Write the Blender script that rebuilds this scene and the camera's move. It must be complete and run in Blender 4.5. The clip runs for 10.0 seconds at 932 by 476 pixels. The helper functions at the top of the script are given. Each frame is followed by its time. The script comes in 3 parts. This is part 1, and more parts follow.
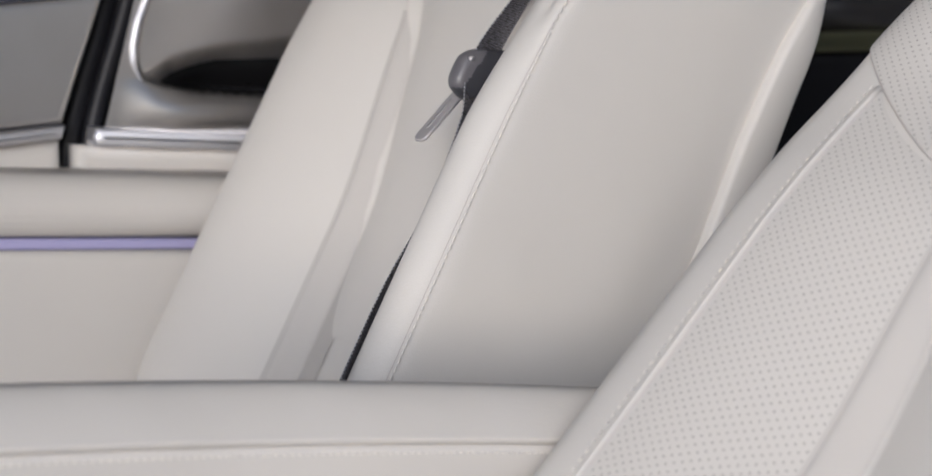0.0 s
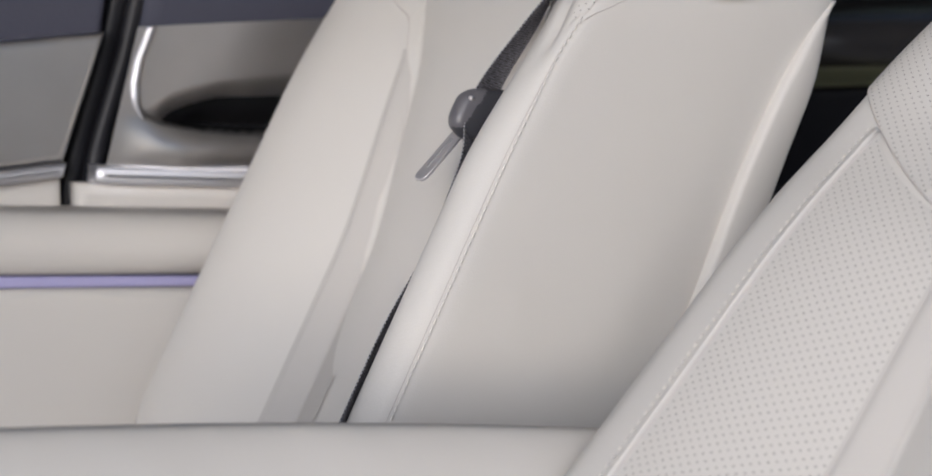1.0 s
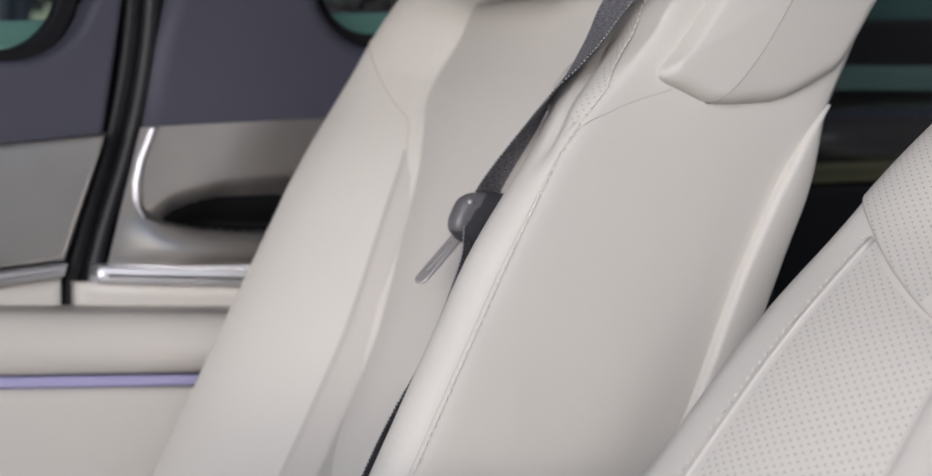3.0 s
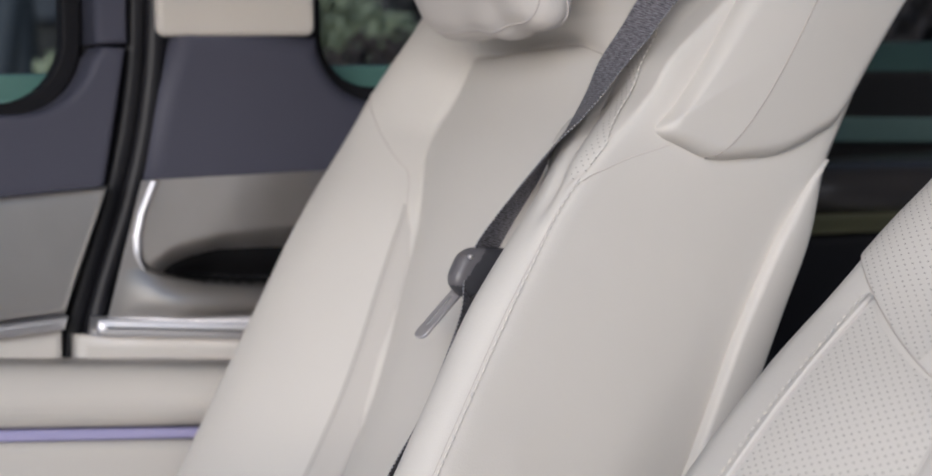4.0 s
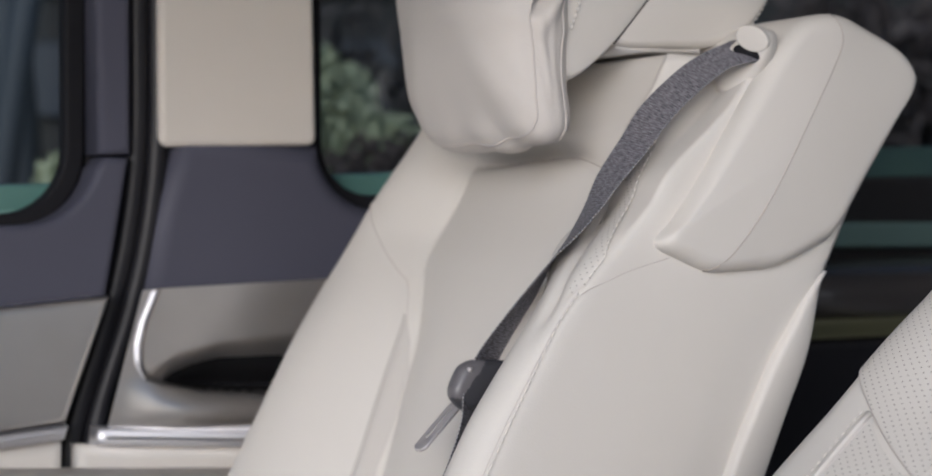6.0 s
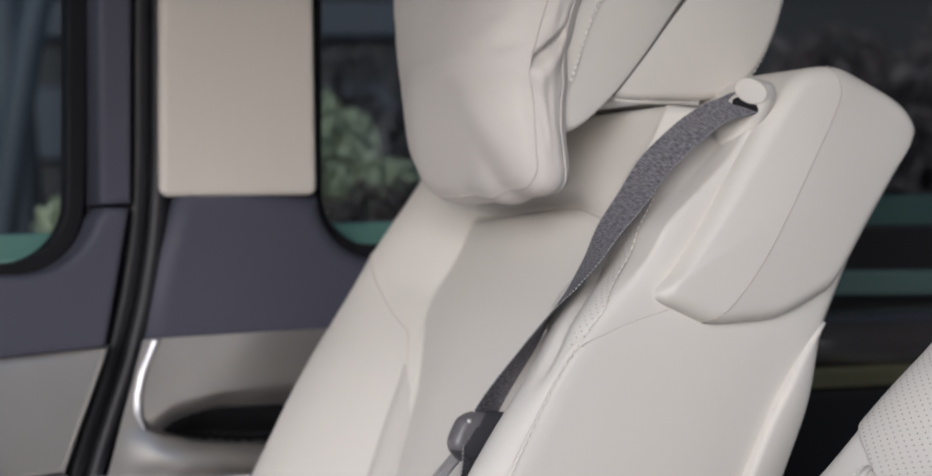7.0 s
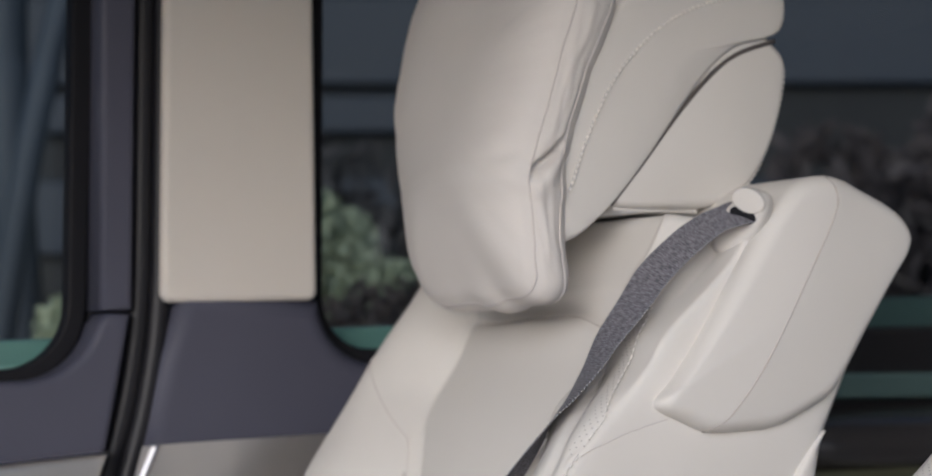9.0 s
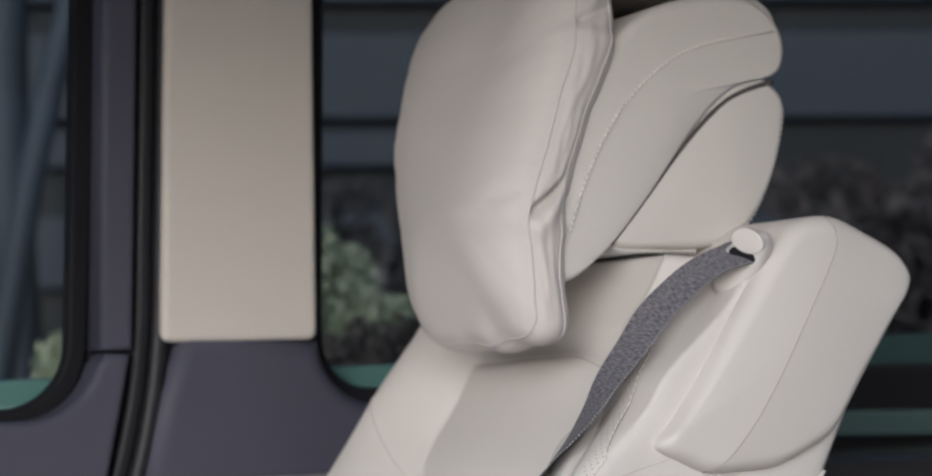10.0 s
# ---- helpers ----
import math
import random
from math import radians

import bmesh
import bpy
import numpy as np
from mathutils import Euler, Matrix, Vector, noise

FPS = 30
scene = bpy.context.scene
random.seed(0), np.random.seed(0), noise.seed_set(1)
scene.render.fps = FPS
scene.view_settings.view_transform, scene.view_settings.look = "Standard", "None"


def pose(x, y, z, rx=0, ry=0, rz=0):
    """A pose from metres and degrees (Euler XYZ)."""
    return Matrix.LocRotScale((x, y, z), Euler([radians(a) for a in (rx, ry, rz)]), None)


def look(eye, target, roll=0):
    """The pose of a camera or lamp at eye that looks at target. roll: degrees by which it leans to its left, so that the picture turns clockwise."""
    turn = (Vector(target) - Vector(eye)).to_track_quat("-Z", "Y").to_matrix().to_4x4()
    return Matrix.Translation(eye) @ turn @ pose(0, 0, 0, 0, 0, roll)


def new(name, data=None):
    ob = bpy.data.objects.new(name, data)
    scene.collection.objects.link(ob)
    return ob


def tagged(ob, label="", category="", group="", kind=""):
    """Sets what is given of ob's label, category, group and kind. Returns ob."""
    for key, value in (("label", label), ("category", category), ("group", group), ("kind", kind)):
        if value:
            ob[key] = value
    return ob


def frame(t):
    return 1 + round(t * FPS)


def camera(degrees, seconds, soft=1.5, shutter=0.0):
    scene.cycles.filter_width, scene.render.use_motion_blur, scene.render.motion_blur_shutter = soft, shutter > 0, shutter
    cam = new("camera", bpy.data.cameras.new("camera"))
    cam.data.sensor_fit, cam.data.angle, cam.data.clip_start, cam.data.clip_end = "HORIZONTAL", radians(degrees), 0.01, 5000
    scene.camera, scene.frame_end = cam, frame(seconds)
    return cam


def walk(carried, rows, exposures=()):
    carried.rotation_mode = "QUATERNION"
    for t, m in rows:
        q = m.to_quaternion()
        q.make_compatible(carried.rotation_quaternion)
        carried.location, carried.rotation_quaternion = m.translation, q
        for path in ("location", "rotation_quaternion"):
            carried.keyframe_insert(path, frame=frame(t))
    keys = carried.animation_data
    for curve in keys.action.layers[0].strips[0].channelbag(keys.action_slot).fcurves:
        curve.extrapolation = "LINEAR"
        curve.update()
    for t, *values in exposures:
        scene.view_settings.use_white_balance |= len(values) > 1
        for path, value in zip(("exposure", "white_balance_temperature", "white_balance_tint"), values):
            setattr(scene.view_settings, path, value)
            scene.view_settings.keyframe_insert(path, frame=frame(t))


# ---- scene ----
EXPOSURE = 0.24


def turned(x, y, z, yaw, pitch, roll):
    """A camera pose from its place, its turn to the left of +y, its tilt up and its lean."""
    return pose(x, y, z) @ pose(0, 0, 0, 90 + pitch, 0, yaw) @ pose(0, 0, 0, 0, 0, roll)


cam = camera(31.02, 10.0)
cam.data.dof.use_dof, cam.data.dof.focus_distance, cam.data.dof.aperture_fstop = True, 1.13, 6.0
PATH = [
    (0, turned(0.0022, 0.0002, 0.9488, -29.920, -8.950, 0.038)),
    (0.5, turned(0.0011, -0.0010, 0.9532, -29.935, -8.551, -0.031)),
    (1, turned(0.0001, -0.0022, 0.9576, -29.945, -8.004, -0.072)),
    (1.5, turned(-0.0008, -0.0034, 0.9620, -29.965, -7.307, -0.073)),
    (2, turned(-0.0017, -0.0047, 0.9664, -29.967, -6.619, -0.095)),
    (2.5, turned(-0.0025, -0.0060, 0.9707, -29.980, -5.950, -0.130)),
    (4, turned(-0.0046, -0.0101, 0.9836, -29.989, -3.754, -0.093)),
    (4.5, turned(-0.0053, -0.0115, 0.9878, -29.990, -2.954, -0.147)),
    (5, turned(-0.0060, -0.0130, 0.9918, -29.988, -2.043, -0.103)),
    (5.5, turned(-0.0066, -0.0144, 0.9958, -29.990, -1.310, -0.141)),
    (7, turned(-0.0088, -0.0189, 1.0071, -29.981, 0.810, -0.119)),
    (7.5, turned(-0.0096, -0.0203, 1.0106, -29.987, 1.590, -0.166)),
    (8, turned(-0.0105, -0.0218, 1.0139, -29.993, 2.456, -0.135)),
    (8.5, turned(-0.0115, -0.0232, 1.0171, -30.004, 3.170, -0.188)),
    (9, turned(-0.0125, -0.0247, 1.0201, -30.013, 3.941, -0.139)),
    (9.5, turned(-0.0136, -0.0261, 1.0230, -30.028, 4.564, -0.163)),
    (10, turned(-0.0149, -0.0275, 1.0256, -30.048, 5.075, -0.214)),
]
walk(cam, PATH, [(0, EXPOSURE, 5640, 12)])

# ---------------------------------------------------------------- light
world = bpy.data.worlds.new("sky")
scene.world = world
world.use_nodes = True
wn = world.node_tree
sky = wn.nodes.new("ShaderNodeTexSky")
sky.sky_type, sky.sun_disc = "NISHITA", False
sky.sun_elevation, sky.sun_rotation = radians(10), radians(222)
sky.air_density, sky.dust_density = 0.7, 3.0
wn.links.new(sky.outputs[0], wn.nodes["Background"].inputs[0])
wn.nodes["Background"].inputs[1].default_value = 0.078

sun = new("sun", bpy.data.lights.new("sun", "SUN"))
sun.data.energy, sun.data.angle, sun.data.color = 2.0, radians(40), (1.0, 0.972, 0.95)
sun.matrix_basis = look((-2.3, -2.2, 1.68), (0.7, 1.0, 0.9))


# ---------------------------------------------------------------- materials
def material(name, rgb, rough=0.5, metal=0.0, spec=0.5, grain=0.0, grain_size=400.0, blotch=0.05, blotch_size=8.0, coat=0.0, sag=0.0):
    """A surface with fine grain relief and a broad, faint unevenness of tone."""
    m = bpy.data.materials.new(name)
    m.use_nodes = True
    t = m.node_tree
    b = t.nodes["Principled BSDF"]
    b.inputs["Roughness"].default_value = rough
    b.inputs["Metallic"].default_value = metal
    b.inputs["Specular IOR Level"].default_value = spec
    b.inputs["Coat Weight"].default_value = coat
    co = t.nodes.new("ShaderNodeTexCoord")
    broad = t.nodes.new("ShaderNodeTexNoise")
    broad.inputs["Scale"].default_value, broad.inputs["Detail"].default_value = blotch_size, 4
    t.links.new(co.outputs["Object"], broad.inputs["Vector"])
    ramp = t.nodes.new("ShaderNodeMapRange")
    ramp.inputs["To Min"].default_value, ramp.inputs["To Max"].default_value = 1 - blotch, 1 + blotch
    t.links.new(broad.outputs["Fac"], ramp.inputs["Value"])
    hsv = t.nodes.new("ShaderNodeHueSaturation")
    hsv.inputs["Color"].default_value = (*rgb, 1)
    t.links.new(ramp.outputs[0], hsv.inputs["Value"])
    t.links.new(hsv.outputs[0], b.inputs["Base Color"])
    rr = t.nodes.new("ShaderNodeMapRange")
    rr.inputs["To Min"].default_value, rr.inputs["To Max"].default_value = max(rough - 0.06, 0.02), rough + 0.06
    t.links.new(broad.outputs["Fac"], rr.inputs["Value"])
    t.links.new(rr.outputs[0], b.inputs["Roughness"])
    if grain:
        fine = t.nodes.new("ShaderNodeTexVoronoi")
        fine.inputs["Scale"].default_value = grain_size
        t.links.new(co.outputs["Object"], fine.inputs["Vector"])
        bump = t.nodes.new("ShaderNodeBump")
        bump.inputs["Strength"].default_value, bump.inputs["Distance"].default_value = grain, 0.0006
        t.links.new(fine.outputs["Distance"], bump.inputs["Height"])
        if sag:
            wave = t.nodes.new("ShaderNodeTexNoise")
            wave.inputs["Scale"].default_value, wave.inputs["Detail"].default_value = 11.0, 2
            t.links.new(co.outputs["Object"], wave.inputs["Vector"])
            soft = t.nodes.new("ShaderNodeBump")
            soft.inputs["Strength"].default_value, soft.inputs["Distance"].default_value = 1.0, sag
            t.links.new(wave.outputs["Fac"], soft.inputs["Height"])
            t.links.new(soft.outputs[0], bump.inputs["Normal"])
        t.links.new(bump.outputs[0], b.inputs["Normal"])
    return m


def perforate(m, pitch, radius, dark):
    """Punched holes in a regular diagonal grid, over the local y and z of a leather."""
    t = m.node_tree
    b = t.nodes["Principled BSDF"]
    co = t.nodes.new("ShaderNodeTexCoord")
    turn = t.nodes.new("ShaderNodeMapping")
    turn.inputs["Rotation"].default_value = (radians(45), 0, 0)
    turn.inputs["Scale"].default_value = (0.0, 1 / pitch, 1 / pitch)
    t.links.new(co.outputs["Object"], turn.inputs["Vector"])
    cell = t.nodes.new("ShaderNodeVectorMath")
    cell.operation = "FRACTION"
    t.links.new(turn.outputs[0], cell.inputs[0])
    off = t.nodes.new("ShaderNodeVectorMath")
    off.operation = "DISTANCE"
    off.inputs[1].default_value = (0.0, 0.5, 0.5)
    t.links.new(cell.outputs[0], off.inputs[0])
    hole = t.nodes.new("ShaderNodeMapRange")
    hole.inputs["From Min"].default_value, hole.inputs["From Max"].default_value = radius * 0.75, radius * 1.15
    t.links.new(off.outputs["Value"], hole.inputs["Value"])
    mix = t.nodes.new("ShaderNodeMix")
    mix.data_type = "RGBA"
    mix.inputs[6].default_value = (*dark, 1)
    t.links.new(hole.outputs[0], mix.inputs[0])
    t.links.new(b.inputs["Base Color"].links[0].from_socket, mix.inputs[7])
    t.links.new(mix.outputs[2], b.inputs["Base Color"])
    return m


def webbing_material():
    """Woven belt: fine ribs across the band, mottled charcoal threads."""
    m = material("belt_webbing", (0.10, 0.10, 0.115), 0.75, grain=0.0, blotch=0.15, blotch_size=60)
    t = m.node_tree
    b = t.nodes["Principled BSDF"]
    uv = t.nodes.new("ShaderNodeUVMap")
    rib = t.nodes.new("ShaderNodeTexWave")
    rib.wave_type, rib.bands_direction = "BANDS", "X"
    rib.inputs["Scale"].default_value, rib.inputs["Distortion"].default_value = 165.0, 2.2
    rib.inputs["Detail"].default_value = 2
    t.links.new(uv.outputs[0], rib.inputs["Vector"])
    thread = t.nodes.new("ShaderNodeTexNoise")
    thread.inputs["Scale"].default_value, thread.inputs["Detail"].default_value = 850, 1
    stretch = t.nodes.new("ShaderNodeMapping")
    stretch.inputs["Scale"].default_value = (1.0, 0.15, 1.0)
    t.links.new(uv.outputs[0], stretch.inputs["Vector"])
    t.links.new(stretch.outputs[0], thread.inputs["Vector"])
    lint = t.nodes.new("ShaderNodeMapRange")
    lint.inputs["From Min"].default_value, lint.inputs["From Max"].default_value = 0.38, 0.62
    t.links.new(thread.outputs["Fac"], lint.inputs["Value"])
    mul = t.nodes.new("ShaderNodeMix")
    mul.inputs[0].default_value = 0.50
    t.links.new(rib.outputs["Fac"], mul.inputs[2])
    t.links.new(lint.outputs[0], mul.inputs[3])
    mix = t.nodes.new("ShaderNodeMix")
    mix.data_type = "RGBA"
    mix.inputs[6].default_value, mix.inputs[7].default_value = (0.036, 0.034, 0.047, 1), (0.35, 0.345, 0.39, 1)
    t.links.new(mul.outputs[0], mix.inputs[0])
    t.links.new(mix.outputs[2], b.inputs["Base Color"])
    bump = t.nodes.new("ShaderNodeBump")
    bump.inputs["Strength"].default_value, bump.inputs["Distance"].default_value = 0.6, 0.0008
    t.links.new(rib.outputs["Fac"], bump.inputs["Height"])
    t.links.new(bump.outputs[0], b.inputs["Normal"])
    return m


def glass_material(name, tint):
    """A thin tinted pane: it lets the view through and gives a faint gloss."""
    m = bpy.data.materials.new(name)
    m.use_nodes = True
    t = m.node_tree
    t.nodes.remove(t.nodes["Principled BSDF"])
    clear, gloss, mix = t.nodes.new("ShaderNodeBsdfTransparent"), t.nodes.new("ShaderNodeBsdfGlossy"), t.nodes.new("ShaderNodeMixShader")
    clear.inputs[0].default_value = (*tint, 1)
    gloss.inputs["Roughness"].default_value = 0.03
    mix.inputs[0].default_value = 0.015
    t.links.new(clear.outputs[0], mix.inputs[1])
    t.links.new(gloss.outputs[0], mix.inputs[2])
    t.links.new(mix.outputs[0], t.nodes["Material Output"].inputs[0])
    return m


LEATHER_RGB = (0.646, 0.622, 0.586)
leather = material("cream_leather", LEATHER_RGB, 0.58, spec=0.28, grain=0.12, grain_size=900, blotch=0.025, sag=0.004)
insert_mat = material("greige_insert", (0.642, 0.618, 0.582), 0.7, spec=0.2, grain=0.15, grain_size=1400, blotch=0.03)
perforated = perforate(material("perforated_leather", (0.595, 0.572, 0.538), 0.58, spec=0.28, grain=0.1, grain_size=900, blotch=0.02), 0.0042, 0.118, (0.17, 0.16, 0.15))
strip_mat = perforate(material("finely_perforated_leather", LEATHER_RGB, 0.58, spec=0.28, grain=0.1, grain_size=900, blotch=0.02), 0.0044, 0.14, (0.34, 0.32, 0.30))
# the cover's leather darkened: the wedge's shade is put into its colour
wedge_mat = material("shaded_wedge_leather", (0.525, 0.503, 0.475), 0.62, spec=0.25, grain=0.12, grain_size=900, blotch=0.03)
pillow_mat = material("pillow_leather", (0.640, 0.608, 0.577), 0.62, spec=0.25, grain=0.2, grain_size=700, blotch=0.03, blotch_size=14, sag=0.002)
seam_mat = material("seam_shadow", (0.58, 0.545, 0.52), 0.7, spec=0.1)
joint_mat = material("seam_joint", (0.42, 0.385, 0.36), 0.8, spec=0.1)
# near black, for the shade in the gap between the headrest pads
gap_mat = material("gap_shade", (0.10, 0.09, 0.085), 0.8, spec=0.1)
thread_mat = material("pale_thread", (0.82, 0.79, 0.74), 0.6, spec=0.2)
shell_mat = material("cream_shell", (0.646, 0.621, 0.586), 0.52, spec=0.3, grain=0.08, grain_size=1100, blotch=0.02)
webbing = webbing_material()
selvedge_mat = material("belt_selvedge", (0.40, 0.395, 0.42), 0.7)
black_plastic = material("black_plastic", (0.045, 0.045, 0.052), 0.34, spec=0.5, grain=0.15, grain_size=1200, blotch=0.15)
tongue_mat = material("steel_tongue", (0.56, 0.54, 0.545), 0.40, metal=0.5, blotch=0.08, blotch_size=60)
trim_dark = material("aubergine_trim", (0.072, 0.074, 0.105), 0.6, spec=0.35, grain=0.25, grain_size=500, blotch=0.08)
rubber = material("black_rubber", (0.011, 0.011, 0.014), 0.65, spec=0.2, blotch=0.2)
brushed = material("brushed_metal", (0.66, 0.645, 0.635), 0.34, metal=1.0, blotch=0.05, blotch_size=30)
chrome = material("satin_chrome", (0.86, 0.86, 0.90), 0.52, metal=1.0, blotch=0.02)
pad_mat = material("cream_door_pad", (0.65, 0.625, 0.588), 0.55, spec=0.3, grain=0.12, grain_size=900, blotch=0.03)
pillar_mat = material("cream_pillar_cloth", (0.64, 0.605, 0.56), 0.8, spec=0.15, grain=0.3, grain_size=1500, blotch=0.03)
violet = material("violet_light_strip", (0.42, 0.40, 0.64), 0.3, spec=0.4)
paint = material("teal_car_paint", (0.17, 0.31, 0.28), 0.25, spec=0.5, coat=0.6, blotch=0.03)
# roof lining and carpet are unseen; their paleness fills the interior with light
ceiling_mat = material("roof_lining", (0.62, 0.58, 0.53), 0.9, spec=0.1, grain=0.3, grain_size=900)
carpet = material("light_bounce_carpet", (0.56, 0.55, 0.54), 0.95, spec=0.1, grain=0.5, grain_size=300, blotch=0.2)
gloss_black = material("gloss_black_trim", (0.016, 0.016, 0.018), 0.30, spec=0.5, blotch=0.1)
# darker copy of the teal paint: the rear's shade is put into the colour
dimmed_teal = material("dimmed_teal_paint", (0.070, 0.112, 0.112), 0.3, spec=0.5, coat=0.4, blotch=0.05)
# grey that stands in for the dark inside of the latch plate's slot
slot_mat = material("slot_grey", (0.34, 0.33, 0.33), 0.6, spec=0.3)
# paler copy of the grip's plastic: its gloss reflection is painted in
sheen_mat = material("grip_sheen", (0.13, 0.125, 0.135), 0.36, spec=0.5, blotch=0.1, blotch_size=80)
olive = material("olive_metal_strip", (0.16, 0.16, 0.10), 0.35, metal=0.6, blotch=0.1)
glass = glass_material("tinted_glass", (0.88, 0.92, 0.92))
seal_mat = material("seal_rubber", (0.017, 0.017, 0.021), 0.45, spec=0.3, blotch=0.2)
satin_black = material("satin_black_trim", (0.040, 0.038, 0.040), 0.22, spec=0.6, blotch=0.1)


# ---------------------------------------------------------------- building helpers
def part(name, bm, mat, parent=None, label="", smooth=True):
    """Links a bmesh as one mesh object, under a thing or a part."""
    me = bpy.data.meshes.new(name)
    bmesh.ops.recalc_face_normals(bm, faces=bm.faces)
    bm.to_mesh(me)
    bm.free()
    if smooth:
        me.shade_smooth()
    me.materials.append(mat)
    ob = new(name, me)
    if parent:
        ob.parent = parent
    if label:
        ob["label"] = label
    return ob


def thing(name, m, label, category, group=""):
    ob = new(name)
    ob.matrix_basis = m
    return tagged(ob, label, category, group)


def smooth_loop(pts, n=6, closed=True):
    """A smooth curve through the points (Catmull-Rom), in any number of dimensions."""
    p = [np.array(q, float) for q in pts]
    out, k = [], len(p)
    for i in range(k if closed else k - 1):
        if closed:
            a, b, c, d = p[i - 1], p[i], p[(i + 1) % k], p[(i + 2) % k]
        else:
            a, b, c, d = p[max(i - 1, 0)], p[i], p[i + 1], p[min(i + 2, k - 1)]
        for j in range(n):
            t = j / n
            out.append(0.5 * (2 * b + (c - a) * t + (2 * a - 5 * b + 4 * c - d) * t * t + (3 * b - a - 3 * c + d) * t ** 3))
    if not closed:
        out.append(p[-1])
    return out


def loft(rings, closed=True, cap=True):
    """A skin over rings of equal length."""
    bm = bmesh.new()
    rows = [[bm.verts.new(tuple(p)) for p in ring] for ring in rings]
    k = len(rows[0])
    for a, b in zip(rows, rows[1:]):
        for i in range(k if closed else k - 1):
            j = (i + 1) % k
            bm.faces.new((a[i], a[j], b[j], b[i]))
    if cap and closed:
        bm.faces.new(rows[0][::-1])
        bm.faces.new(rows[-1])
    return bm


def slab(outline, y0, y1, r, seg=4, dome=0.0, dome_back=0.0):
    """A padded board: an outline in x and z, from y0 to y1, with edges rounded by r and faces bulged by dome."""
    pts = [np.array(p, float)[:2] for p in outline]
    area = sum(a[0] * b[1] - b[0] * a[1] for a, b in zip(pts, pts[1:] + pts[:1]))
    if area < 0:
        pts = pts[::-1]
    k = len(pts)
    inward = []
    for i in range(k):
        e1, e2 = pts[i] - pts[i - 1], pts[(i + 1) % k] - pts[i]
        e1, e2 = e1 / (np.linalg.norm(e1) + 1e-9), e2 / (np.linalg.norm(e2) + 1e-9)
        n1, n2 = np.array((-e1[1], e1[0])), np.array((-e2[1], e2[0]))
        m = n1 + n2
        m /= np.linalg.norm(m) + 1e-9
        inward.append(m / max(m @ n1, 0.5))
    mid = sum(pts) / k
    ring = lambda d, y: [(p[0] + q[0] * d, y, p[1] + q[1] * d) for p, q in zip(pts, inward)]

    def cap(y, s, bulge):
        rows = []
        if bulge:
            base = [p + q * r for p, q in zip(pts, inward)]
            for f in (0.15, 0.3, 0.5, 0.7, 0.88):
                rows.append([(*(mid + (b - mid) * (1 - f)), y + s * bulge * (1 - (1 - f) ** 2)) for b in base])
            rows = [[(x, yy, z) for x, z, yy in row] for row in rows]
        return rows
    rings = cap(y0, -1, dome)[::-1] or [ring(r + 0.0012, y0)]
    steps = [j / seg * math.pi / 2 for j in range(seg + 1)]
    rings += [ring(r * (1 - math.sin(a)), y0 + r * (1 - math.cos(a))) for a in steps]
    rings += [ring(r * (1 - math.cos(a)), y1 - r * (1 - math.sin(a))) for a in steps]
    rings += cap(y1, 1, dome_back) or [ring(r + 0.0012, y1)]
    return loft(rings)


def puff(outline, y0, y1, r, centre, seg=6, dome=0.0):
    """A padded block, star-shaped about its centre: edges rounded by r, faces bulged by dome."""
    c = np.array(centre, float)
    pts = [np.array(p, float)[:2] for p in outline]

    def ring(d, y):
        out = []
        for p in pts:
            v = p - c
            k = np.linalg.norm(v)
            q = c + v * (max(k - d, 0.1 * k) / k)
            out.append((q[0], y, q[1]))
        return out

    def cap(y, s):
        base = ring(r, y)
        return [[(c[0] + (x - c[0]) * (1 - f), y + s * dome * (1 - (1 - f) ** 2), c[1] + (z - c[1]) * (1 - f)) for x, _, z in base]
                for f in (0.12, 0.26, 0.42, 0.6, 0.8, 0.96)]
    steps = [j / seg * math.pi / 2 for j in range(seg + 1)]
    rings = cap(y0, -1)[::-1]
    rings += [ring(r * (1 - math.sin(a)), y0 + r * (1 - math.cos(a))) for a in steps]
    rings += [ring(r * (1 - math.cos(a)), y1 - r * (1 - math.sin(a))) for a in steps]
    rings += cap(y1, 1)
    return loft(rings)


def span(a, b, n):
    return [a + (b - a) * i / n for i in range(n + 1)]


def box(x0, x1, y0, y1, z0, z1, r=0.004):
    return slab([(x0, z0), (x1, z0), (x1, z1), (x0, z1)], y0, y1, r, 2)


def tube(path, r, sides=8, closed=False):
    """A round cord along a path."""
    p = [Vector(q) for q in path]
    rings = []
    for i, q in enumerate(p):
        d = (p[min(i + 1, len(p) - 1)] - p[max(i - 1, 0)]).normalized()
        a = d.cross(Vector((0.31, 0.2, 0.93)))
        a = a.normalized() if a.length > 1e-4 else Vector((1, 0, 0))
        b = d.cross(a)
        rings.append([q + (a * math.cos(t) + b * math.sin(t)) * r for t in (2 * math.pi * j / sides for j in range(sides))])
    return loft(rings)


